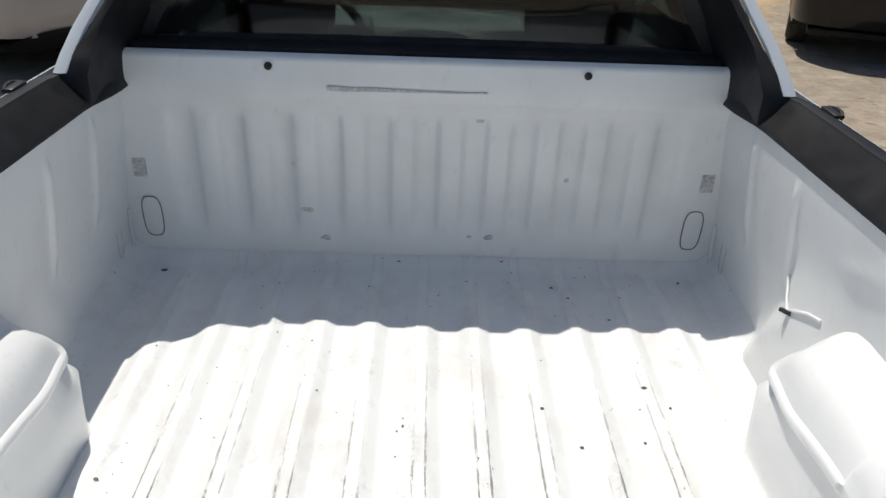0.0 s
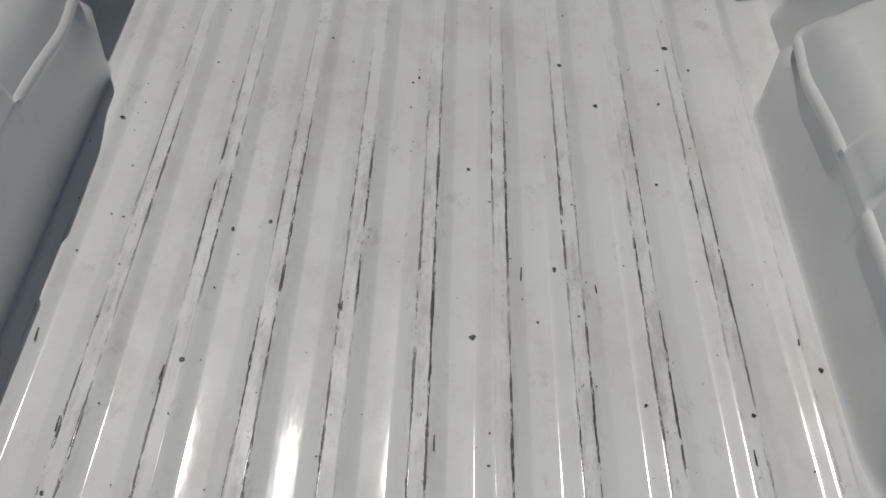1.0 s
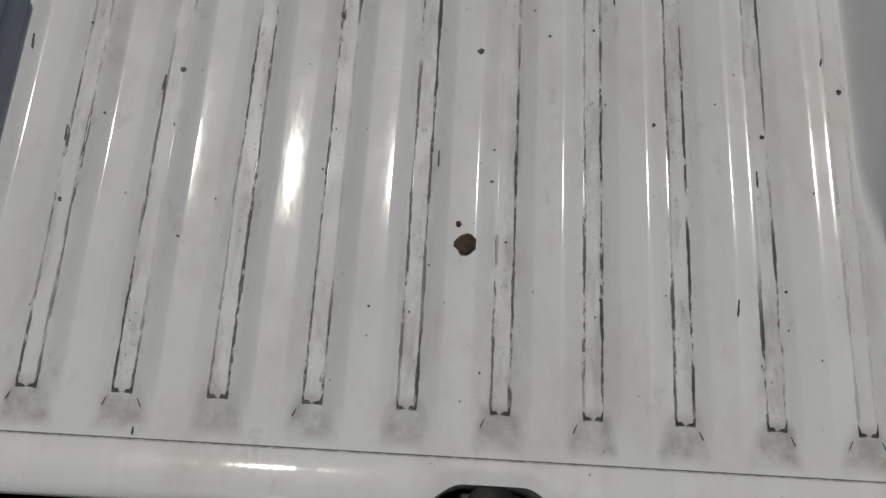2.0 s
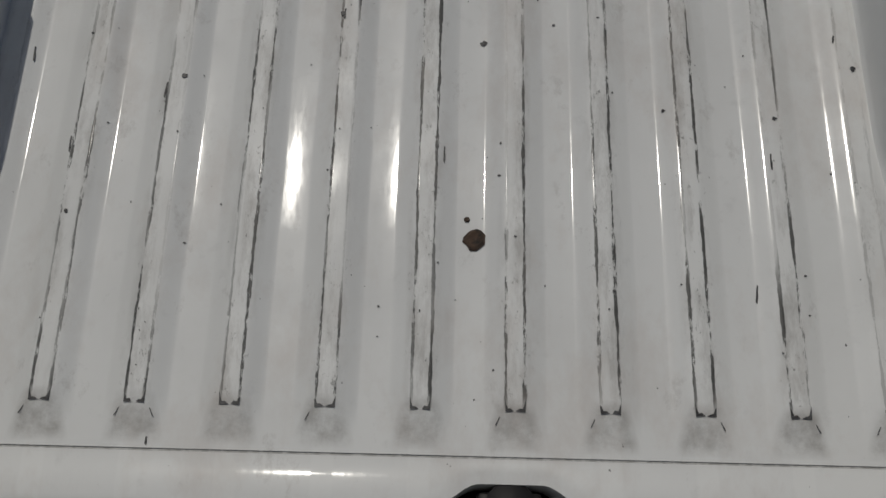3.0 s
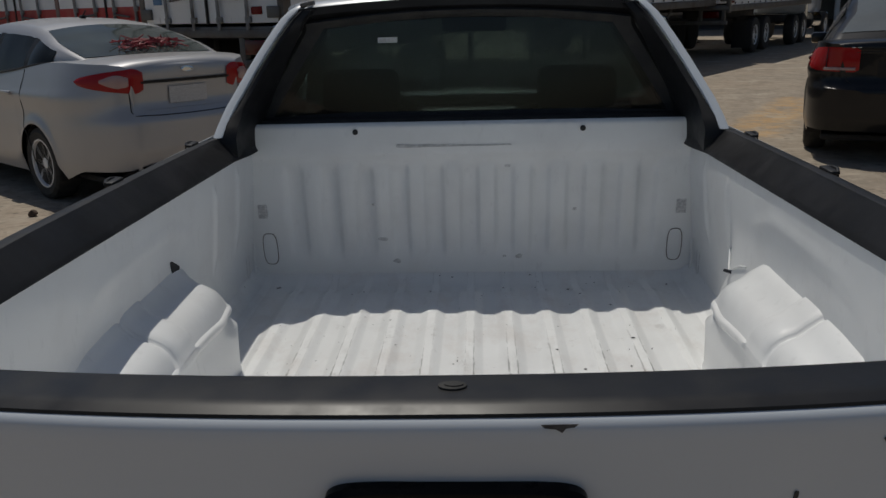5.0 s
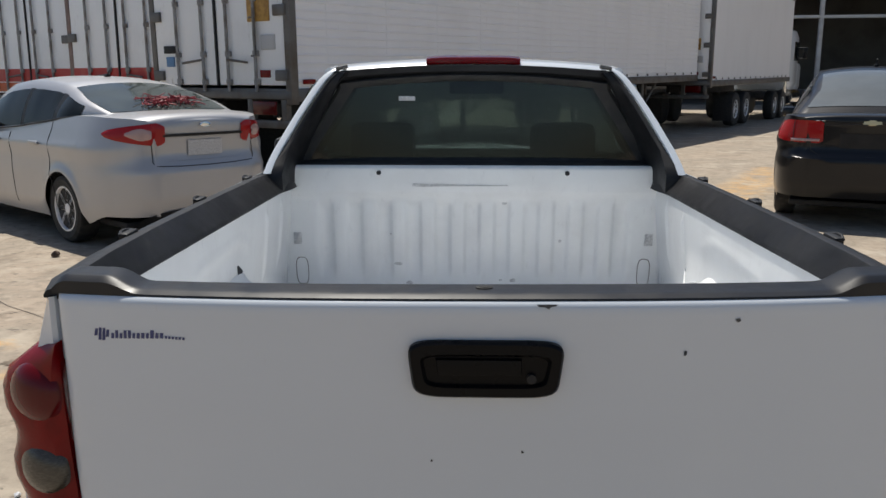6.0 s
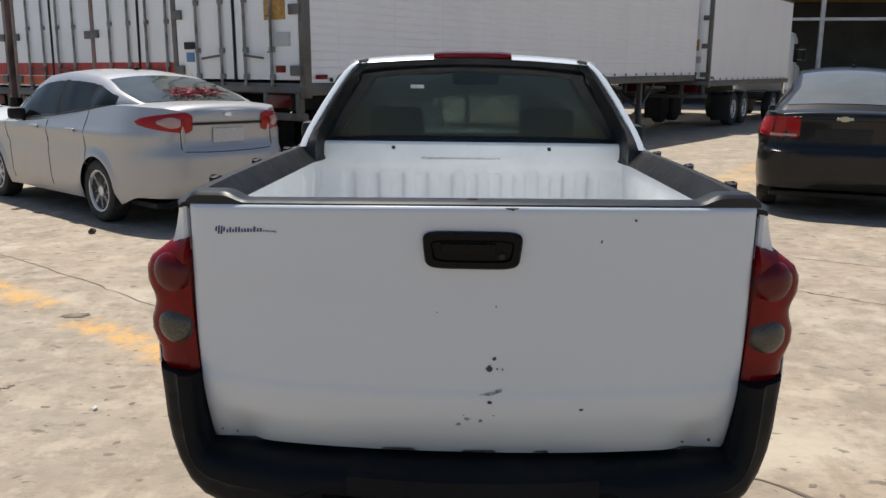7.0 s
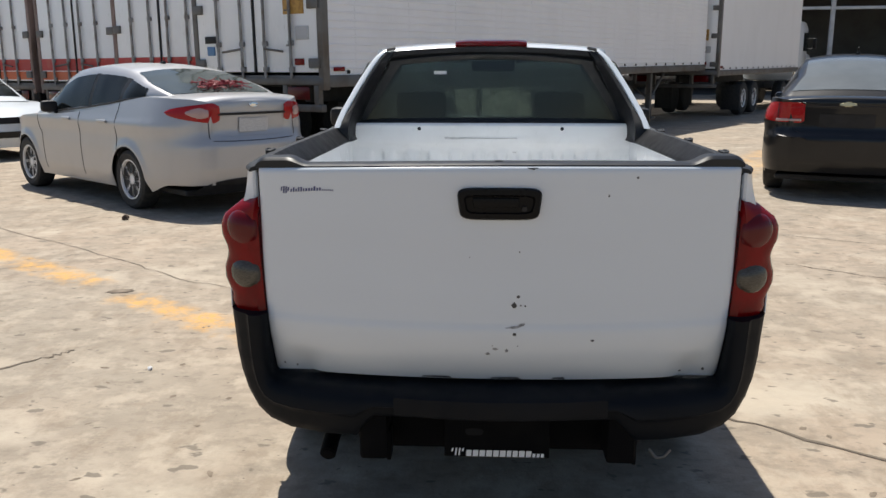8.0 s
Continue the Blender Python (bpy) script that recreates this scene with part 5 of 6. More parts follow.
# ---- parked cars ----
class Car:
    """A saloon built in its own frame: y runs forward from the rear bumper, z up from the ground."""

    def __init__(self, name, label, at, paint, spec):
        self.s, self.paint = spec, paint
        self.root = empty(name, at, label, "car")
        s = spec
        W, L = s["half"], s["long"]
        flat_half, corner = s["tail_half"] - 0.24, s["tail_corner"]
        pts = [(x, 0.07 * (x / W) ** 2) for x in steps(0, flat_half, 8)]
        pts += [(flat_half + (W * 0.99 - flat_half) * math.sin(a), 0.05 + corner * (1 - math.cos(a))) for a in steps(0.12, math.pi / 2, 12)]
        arches = [s["rear"], s["rear"] + s["base"]]
        self.arches = arches
        ys = sorted(set(steps(corner + 0.11, L - 0.75, 40) + [c + s["arch"] * math.cos(a) for c in arches for a in steps(0, math.pi, 20) if corner + 0.08 < c + s["arch"] * math.cos(a) < L - 0.72]))
        pts += [(W * (1 - 0.02 * abs(y / L - 0.5)), y) for y in ys]
        pts += [(W - 0.42 + 0.405 * math.cos(a), L - 0.70 + 0.58 * math.sin(a)) for a in steps(0.1, math.pi / 2, 8)]
        pts += [(x, L - 0.12 + 0.10 * (1 - (x / (W - 0.42)) ** 2)) for x in steps(W - 0.42, 0, 6)[1:]]
        self.pts = pts
        self.run = [0.0]
        for a, b in zip(pts, pts[1:]):
            self.run.append(self.run[-1] + math.dist(a, b))

    def plan(self, d):
        """Place and outward way at d metres round the plan from the middle of the tail."""
        i = max(0, min(len(self.run) - 2, next((k for k, r in enumerate(self.run) if r > d), len(self.run) - 1) - 1))
        a, b = Vector(self.pts[i]), Vector(self.pts[i + 1])
        t = (d - self.run[i]) / max(1e-6, self.run[i + 1] - self.run[i])
        w = (b - a).normalized()
        return a.lerp(b, t), Vector((w.y, -w.x))

    def top(self, y):
        return curve(y, self.s["deck"])

    def low(self, p, n):
        z = self.s["sill"] + 0.10 * ease(0.75, 0.35, p.y)
        if abs(n.x) > 0.7:
            for c in self.arches:
                d = abs(p.y - c)
                if d < self.s["arch"]:
                    z = max(z, self.s["tyre"] + math.sqrt(self.s["arch"] ** 2 - d * d))
        return z

    def skin(self, d, z, side=1, out=0.0):
        p, n = self.plan(d)
        o_side = curve(z, [(0.15, -0.07), (0.35, -0.015), (0.6, -0.002), (0.74, -0.008), (0.85, 0.008), (0.885, 0.002), (0.92, -0.014), (1.02, -0.045), (1.15, -0.09)])
        for c in self.arches:
            o_side += 0.022 * math.exp(-((math.hypot(p.y - c, z - self.s["tyre"]) - self.s["arch"] - 0.01) / 0.05) ** 2)
        o_end = curve(z, self.s["tail"] if p.y < self.s["long"] / 2 else self.s["nose"])
        k = abs(n.y) ** 1.5
        q = p + n * (o_side * (1 - k) + o_end * k + out)
        return Vector((side * max(0.0, q.x), q.y, z))

    def roof(self, y, w, side=1, out=0.0):
        s = self.s
        zb, zr = self.top(y) - 0.01, max(curve(y, s["roof"]), self.top(y) - 0.005)
        wb = s["half"] - 0.085 - (0.06 + s["half"] - s["tail_half"]) * ease(1.2, 0.3, y) - 0.10 * ease(s["long"] - 1.5, s["long"] - 0.8, y)
        wr = wb + (s["roof_half"] - wb) * min(1.0, (zr - zb) / 0.34)
        edge = 0.05 * min(1, (zr - zb) / 0.2)
        if w < 0.5:
            t = w / 0.5
            x = wb + (wr - wb) * t + 0.03 * math.sin(math.pi * t) * min(1, (zr - zb) / 0.3)
            z = zb + (zr - edge - zb) * t
        else:
            t = (w - 0.5) / 0.5
            x = wr * (1 - t)
            z = zr - edge * (1 - t) ** 2.2
        return Vector((side * (x + (out if w < 0.5 else 0)), y, z + (out if w >= 0.5 else 0)))

    def patch(self, name, func, us, vs, mat, parent=None, label=""):
        bm = bmesh.new()
        sheet(bm, [[func(u, v) for v in vs] for u in us])
        return part(name, bm, mat, parent or self.root, label, 50)

    def build(self):
        s, root = self.s, self.root
        bm = bmesh.new()
        for side in SIDES:
            rows = []
            for d in self.run:
                p, n = self.plan(d + 1e-4)
                a, b = self.low(p, n), self.top(p.y)
                rows.append([self.skin(d, a + (b - a) * v, side) for v in steps(0, 1, 26)])
            sheet(bm, rows)
        rows = []
        for d in self.run:
            p, n = self.plan(d + 1e-4)
            e = self.skin(d, self.top(p.y))
            rows.append([Vector((e.x * u, e.y, e.z + s["crown"] * (1 - abs(u) ** 2.5))) for u in steps(-1, 1, 10)])
        sheet(bm, rows)
        body = part("body", bm, self.paint, root, s["body_label"], 40)
        bm = bmesh.new()
        y0, y1 = s["roof"][0][0], s["roof"][-1][0]
        ys = sorted(set(steps(y0, y1, 36)))
        sheet(bm, [[self.roof(y, w, -1) for w in steps(0, 1, 16)] + [self.roof(y, w, 1) for w in steps(1, 0, 16)[1:]] for y in ys])
        part("roof", bm, self.paint, root, "", 50)
        # glass
        r0, r1, f1, f0 = s["glass"]
        self.patch("rear_window", lambda u, v: self.roof(u, 1 - abs(v) * 0.46, 1 if v >= 0 else -1, 0.006), steps(r0, r1, 12), steps(-1, 1, 20), s["rear_glass"], None, "rear window of tinted glass")
        self.patch("windscreen", lambda u, v: self.roof(u, 1 - abs(v) * 0.46, 1 if v >= 0 else -1, 0.006), steps(f1, f0, 12), steps(-1, 1, 20), TINT, None, "tinted windscreen")
        for side in SIDES:
            for a, b in s["doors"]:
                self.patch("side_window", lambda u, v: self.roof(u, 0.07 + 0.35 * v, side, 0.006), steps(a, b, 12), steps(0, 1, 6), TINT, None, "tinted side window")
            bm = bmesh.new()
            a, b = s["doors"][0][0], s["doors"][-1][1]
            rod(bm, [self.roof(y, 0.055, side, 0.008) for y in steps(a - 0.05, b + 0.05, 16)], 0.007, 6)
            part("window_trim", bm, TRIM, root)
            for a, b in zip(s["doors"], s["doors"][1:]):
                ym = (a[1] + b[0]) / 2
                bm = bmesh.new()
                sheet(bm, [[self.roof(ym - 0.05, w, side, 0.005), self.roof(ym + 0.05, w, side, 0.005)] for w in steps(0.06, 0.43, 6)])
                part("door_pillar", bm, TRIM, root)
            for ym in s["seams"]:
                bm = bmesh.new()
                rod(bm, [self.skin(self.around(ym + 0.05 * math.sin(3 * (z - 0.3))), z, side, 0.0) for z in steps(0.28, self.top(ym) - 0.01, 12)], 0.004, 6)
                part("door_seam", bm, SEAM, body)
            for ym in s["handles"]:
                q = self.skin(self.around(ym), 0.875, side, 0.014)
                bm = bmesh.new()
                box(bm, q, (0.03, 0.19, 0.035), 0.012)
                part("door_handle", bm, self.paint, body)
            for c in self.arches:
                q = self.skin(self.around(c), 0.35, side)
                wheel(root, (q.x - side * 0.095, c, s["tyre_r"]), s["tyre_r"], 0.20, side, s["spokes"], 0.66, s["double"])
                bm = bmesh.new()
                sheet(bm, [[(side * x, c + (s["arch"] - 0.005) * math.cos(a), s["tyre"] + (s["arch"] - 0.005) * math.sin(a)) for x in (abs(q.x) - 0.01, abs(q.x) - 0.26)] for a in steps(-0.35, math.pi + 0.35, 20)])
                part("wheel_well", bm, DARK, root)
            bm = bmesh.new()
            m = self.roof(s["mirror"], 0.06, side, 0.09)
            box(bm, m + Vector((0, 0, 0.05)), (0.19, 0.09, 0.13), 0.04)
            box(bm, m + Vector((-side * 0.10, 0, -0.01)), (0.1, 0.05, 0.04), 0.012)
            part("door_mirror", bm, self.paint if s["mirror_paint"] else TRIM, root, "door mirror")
            # sill shade and underside
            bm = bmesh.new()
            lights = s["lamp"]
            lamp = None
            for name, (d0, d1, zc, tall, mat, out) in lights.items():
                f = lambda u, v: self.skin(d0 + (d1 - d0) * u, zc(u) + tall(u) * v, side, out + 0.006 * (1 - v * v))
                bm2 = bmesh.new()
                sheet(bm2, [[f(u, v) for v in steps(-1, 1, 8)] for u in steps(0, 1, 16)])
                if lamp is None:
                    lamp = part("tail_light", bm2, mat, root, "red tail lamp")
                else:
                    part(name, bm2, mat, lamp)
            bm.free()
        bm = bmesh.new()
        box(bm, (0, s["long"] / 2, s["sill"] + 0.02), (2 * s["half"] - 0.35, s["long"] - 0.5, 0.06), 0.02)
        part("underbody", bm, DARK, root)
        return body

    def around(self, y):
        """Metres round the plan at that y on the side."""
        for r, p in zip(self.run, self.pts):
            if p[1] >= y and p[0] > self.s["half"] * 0.8:
                return r
        return self.run[-1]


def tail_plate(car, z, w, h, mat, label, out=0.012):
    bm = bmesh.new()
    f = [[car.skin(abs(u) * w, z + h * v, 1 if u >= 0 else -1, out) for v in steps(-1, 1, 3)] for u in steps(-1, 1, 8)]
    sheet(bm, f)
    return part("number_plate", thick(bm, 0.003), mat, car.root, label)


def badge(car, z, outline, mat, label, out=0.012):
    bm = bmesh.new()
    q = car.skin(0.0, z, 1, out)
    prism(bm, outline, upright(q, (0, -1, 0.15)), 0.008, 0.003)
    return part("badge", bm, mat, car.root, label)


FIESTA = dict(tail_half=0.74, tail_corner=0.62, half=0.845, long=4.24, base=2.50, rear=0.99, arch=0.335, tyre=0.305, tyre_r=0.305, sill=0.20, crown=0.035, body_label="silver metallic paintwork", rear_glass=GREEN_TINT,
              deck=[(0, 1.06), (0.05, 1.105), (0.12, 1.12), (0.45, 1.135), (0.75, 1.13), (1.0, 1.10), (1.4, 1.03), (2.0, 0.955), (2.6, 0.91), (3.2, 0.885), (3.5, 0.87), (3.85, 0.78), (4.1, 0.66), (4.24, 0.56)],
              tail=[(0.2, -0.12), (0.3, -0.04), (0.45, 0.0), (0.68, 0.005), (0.74, -0.03), (0.81, -0.06), (1.04, -0.04), (1.12, -0.05)], nose=[(0.2, -0.08), (0.45, 0), (0.7, -0.05)],
              roof=[(0.40, 1.125), (0.46, 1.15), (0.75, 1.26), (1.05, 1.36), (1.35, 1.435), (1.7, 1.468), (2.1, 1.475), (2.45, 1.44), (2.75, 1.345), (3.2, 1.12), (3.55, 0.90)], roof_half=0.56, glass=(0.50, 1.22, 2.52, 3.42),
              doors=[(0.78, 1.17), (1.25, 1.88), (1.95, 3.05)], seams=(1.12, 1.95, 2.95), handles=(1.38, 2.28), mirror=2.75, mirror_paint=False, spokes=8, double=False,
              lamp=dict(lens=(0.38, 0.98, lambda u: 0.985 + 0.012 * u, lambda u: 0.004 + 0.100 * (1 - u) ** 0.55 * min(1, 4 * u + 0.62), LAMP_RED, 0.006),
                        clear_lens=(0.50, 0.74, lambda u: 0.985 + 0.01 * u, lambda u: 0.010 + 0.040 * math.sin(math.pi * u ** 0.7), LAMP_CLEAR, 0.012)))
CRUZE = dict(tail_half=0.82, tail_corner=0.42, half=0.86, long=4.58, base=2.68, rear=1.0, arch=0.36, tyre=0.32, tyre_r=0.32, sill=0.20, crown=0.03, body_label="glossy black paintwork", rear_glass=PALE_TINT,
             deck=[(0, 1.035), (0.04, 1.075), (0.12, 1.09), (0.5, 1.09), (0.95, 1.04), (1.6, 0.98), (2.7, 0.93), (3.3, 0.94), (3.7, 0.97), (4.1, 0.90), (4.45, 0.78), (4.58, 0.66)],
             tail=[(0.2, -0.12), (0.3, -0.05), (0.42, 0.0), (0.69, 0.014), (0.715, -0.030), (0.78, -0.058), (1.03, -0.045), (1.10, -0.02)], nose=[(0.2, -0.08), (0.45, 0), (0.7, -0.05)],
             roof=[(0.46, 1.09), (0.52, 1.15), (0.85, 1.35), (1.15, 1.49), (1.45, 1.56), (1.8, 1.585), (2.2, 1.58), (2.6, 1.53), (2.95, 1.40), (3.35, 1.17), (3.75, 0.99)], roof_half=0.52, glass=(0.56, 1.32, 2.7, 3.6),
             doors=[(1.0, 1.3), (1.4, 2.0), (2.1, 3.1)], seams=(1.2, 2.1, 3.1), handles=(1.5, 2.45), mirror=2.95, mirror_paint=True, spokes=5, double=False,
             lamp=dict(lens=(0.42, 1.06, lambda u: 0.938 + 0.012 * u, lambda u: 0.104 * min(1, 5 * u + 0.80) * (1 - u ** 5) ** 0.5 + 0.004, LAMP_RED, 0.006),
                       reverse_lens=(0.45, 0.74, lambda u: 0.860, lambda u: 0.013, LAMP_CLEAR, 0.016), deep_lens=(0.713, 0.722, lambda u: 0.94, lambda u: 0.10, SEAM, 0.014)))

def stretched(spec, tail):
    """The same car with a longer tail."""
    out = dict(spec)
    out["rear"] += tail
    out["long"] += tail
    for key in ("deck", "roof"):
        out[key] = [(y + (tail if y > 0.2 else 0), z) for y, z in spec[key]]
    out["glass"] = tuple(y + tail for y in spec["glass"])
    out["doors"] = [(a + tail, b + tail) for a, b in spec["doors"]]
    for key in ("seams", "handles"):
        out[key] = tuple(y + tail for y in spec[key])
    out["mirror"] += tail
    return out


FIESTA = stretched(FIESTA, 0.06)
fiesta = Car("silver_sedan", "silver sedan parked on the concrete, red ribbons behind its rear window", pose(-2.273, 5.874, 0, 0, 0, 50.1), SILVER, FIESTA)
fiesta.build()
plate = tail_plate(fiesta, 0.865, 0.17, 0.065, SMEAR, "pale worn number plate")
bm = bmesh.new()
f = [[fiesta.skin(abs(u) * 0.36, 0.86 + v * 0.10, 1 if u >= 0 else -1, 0.004) for v in (-1, -0.94, 0.9, 1)] for u in steps(-1, 1, 12)]
sheet(bm, [[r[0] for r in f], [r[1] + Vector((0, 0.02, 0)) for r in f], [r[2] + Vector((0, 0.02, 0)) for r in f], [r[3] for r in f]])
part("plate_recess", bm, SILVER, fiesta.root)
bm = bmesh.new()
sheet(bm, [[fiesta.skin(abs(u) * 0.40, z, 1 if u >= 0 else -1, 0.012) for z in (0.965, 0.970, 0.982, 0.988)] for u in steps(-1, 1, 12)])
part("boot_trim", bm, TRIM, fiesta.root, "dark strip above the plate")
bm = bmesh.new()
sheet(bm, [[fiesta.skin(abs(u) * 0.72, z, 1 if u >= 0 else -1, 0.010) for z in (0.20, 0.21 + 0.05 * (1 - u ** 4), 0.215 + 0.09 * (1 - u ** 4), 0.22 + 0.13 * (1 - u ** 4))] for u in steps(-1, 1, 16)])
part("lower_bumper", bm, TRIM, fiesta.root, "dark lower bumper")
badge(fiesta, 1.06, oval(0.055, 0.022, 24), CHROME, "small oval badge")
bm = bmesh.new()
rod(bm, [fiesta.skin(d, z, s, 0.002) for s, d, z in ((1, 0.50, 0.92), (1, 0.52, 0.76), (1, 0.48, 0.725), (1, 0.25, 0.715), (1, 0.0, 0.712), (-1, 0.25, 0.715), (-1, 0.48, 0.725), (-1, 0.52, 0.76), (-1, 0.50, 0.92))], 0.004, 6)
part("boot_seam", bm, SEAM, fiesta.root)
bm = bmesh.new()
box(bm, (0, 1.71, 1.475), (0.045, 0.06, 0.03), 0.01)
rod(bm, [(0, 1.71, 1.48), (0, 1.64, 1.53)], 0.006, 6)
part("aerial", bm, TRIM, fiesta.root, "stubby black roof aerial")
bm = bmesh.new()
r = random.Random(12)
for k in range(70):
    x, y = r.uniform(-0.24, 0.24), r.uniform(0.62, 0.82)
    base = fiesta.roof(y, 0.95) + Vector((x, 0, 0.010))
    rod(bm, [base, base + Vector((r.uniform(-0.07, 0.07), r.uniform(-0.05, 0.05), r.uniform(0.01, 0.05))), base + Vector((r.uniform(-0.12, 0.12), r.uniform(-0.08, 0.08), r.uniform(-0.005, 0.03)))], 0.005, 5)
tagged(part("ribbon_bow", bm, RIBBON, fiesta.root, "tangle of red ribbon", 60), kind="stuff")

cruze = Car("black_sedan", "black sedan parked on the concrete with red and smoked tail lamps", pose(3.80, 6.68, 0, 0, 0, -23), BLACK, CRUZE)
cruze.build()
tail_plate(cruze, 0.86, 0.27, 0.07, TRIM, "empty black plate mount")
bm = bmesh.new()
prism(bm, [(-0.085, -0.014), (-0.032, -0.014), (-0.032, -0.026), (0.032, -0.026), (0.032, -0.014), (0.085, -0.014), (0.075, 0.014), (0.028, 0.014), (0.028, 0.026), (-0.028, 0.026), (-0.028, 0.014), (-0.075, 0.014)], upright(cruze.skin(0, 1.035, 1, 0.012), (0, -1, 0.1)), 0.008, 0.003)
part("badge", bm, Mat("gold_badge", (0.62, 0.53, 0.32), 0.3, 0.5), cruze.root, "small pale gold badge")
bm = bmesh.new()
for k in range(2):
    q = cruze.skin(0.48 - 0.05 * k, 1.05, -1, 0.010)
    box(bm, q, (0.03, 0.005, 0.008), 0.002)
part("lettering", bm, CHROME, cruze.root, "small chrome bars of lettering")
bm = bmesh.new()
rod(bm, [cruze.skin(d, z, s, 0.002) for s, d, z in ((1, 0.55, 0.88), (1, 0.52, 0.76), (1, 0.45, 0.72), (1, 0.0, 0.71), (-1, 0.45, 0.72), (-1, 0.52, 0.76), (-1, 0.55, 0.88))], 0.004, 6)
part("boot_seam", bm, SEAM, cruze.root)
bm = bmesh.new()
rod(bm, [cruze.skin(abs(u) * 0.55, 1.02 - 0.02 * abs(u), 1 if u >= 0 else -1, 0.004) for u in steps(-1, 1, 10)], 0.006, 6)
part("boot_crease", bm, BLACK, cruze.root)
bm = bmesh.new()
box(bm, (0.05, 1.72, 1.59), (0.05, 0.09, 0.03), 0.012)
rod(bm, [(0.05, 1.70, 1.60), (0.05, 1.66, 1.66)], 0.008, 6)
part("aerial", bm, TRIM, cruze.root, "black shark-fin aerial")

WHITECAR = dict(FIESTA)
WHITECAR["body_label"] = "white paintwork"
hatch = Car("white_sedan", "white sedan parked nose out with a dark grille", pose(-10.9, 12.9, 0, 0, 0, 235), PAINT, WHITECAR)
hatch.build()
bm = bmesh.new()
L = hatch.run[-1]
for z in (0.40, 0.62):
    sheet(bm, [[hatch.skin(L - abs(u) * 0.40, z + v, 1 if u >= 0 else -1, 0.012) for v in (-0.05, 0, 0.05)] for u in steps(-1, 1, 10)])
part("grille", bm, TRIM, hatch.root, "dark grille and lower intake")
for s in SIDES:
    bm = bmesh.new()
    sheet(bm, [[hatch.skin(L - 0.5 - 0.35 * u, 0.66 + v * (0.06 - 0.03 * u), s, 0.01) for v in steps(-1, 1, 4)] for u in steps(0, 1, 8)])
    part("headlight", bm, CLEAR, hatch.root, "clear headlight")


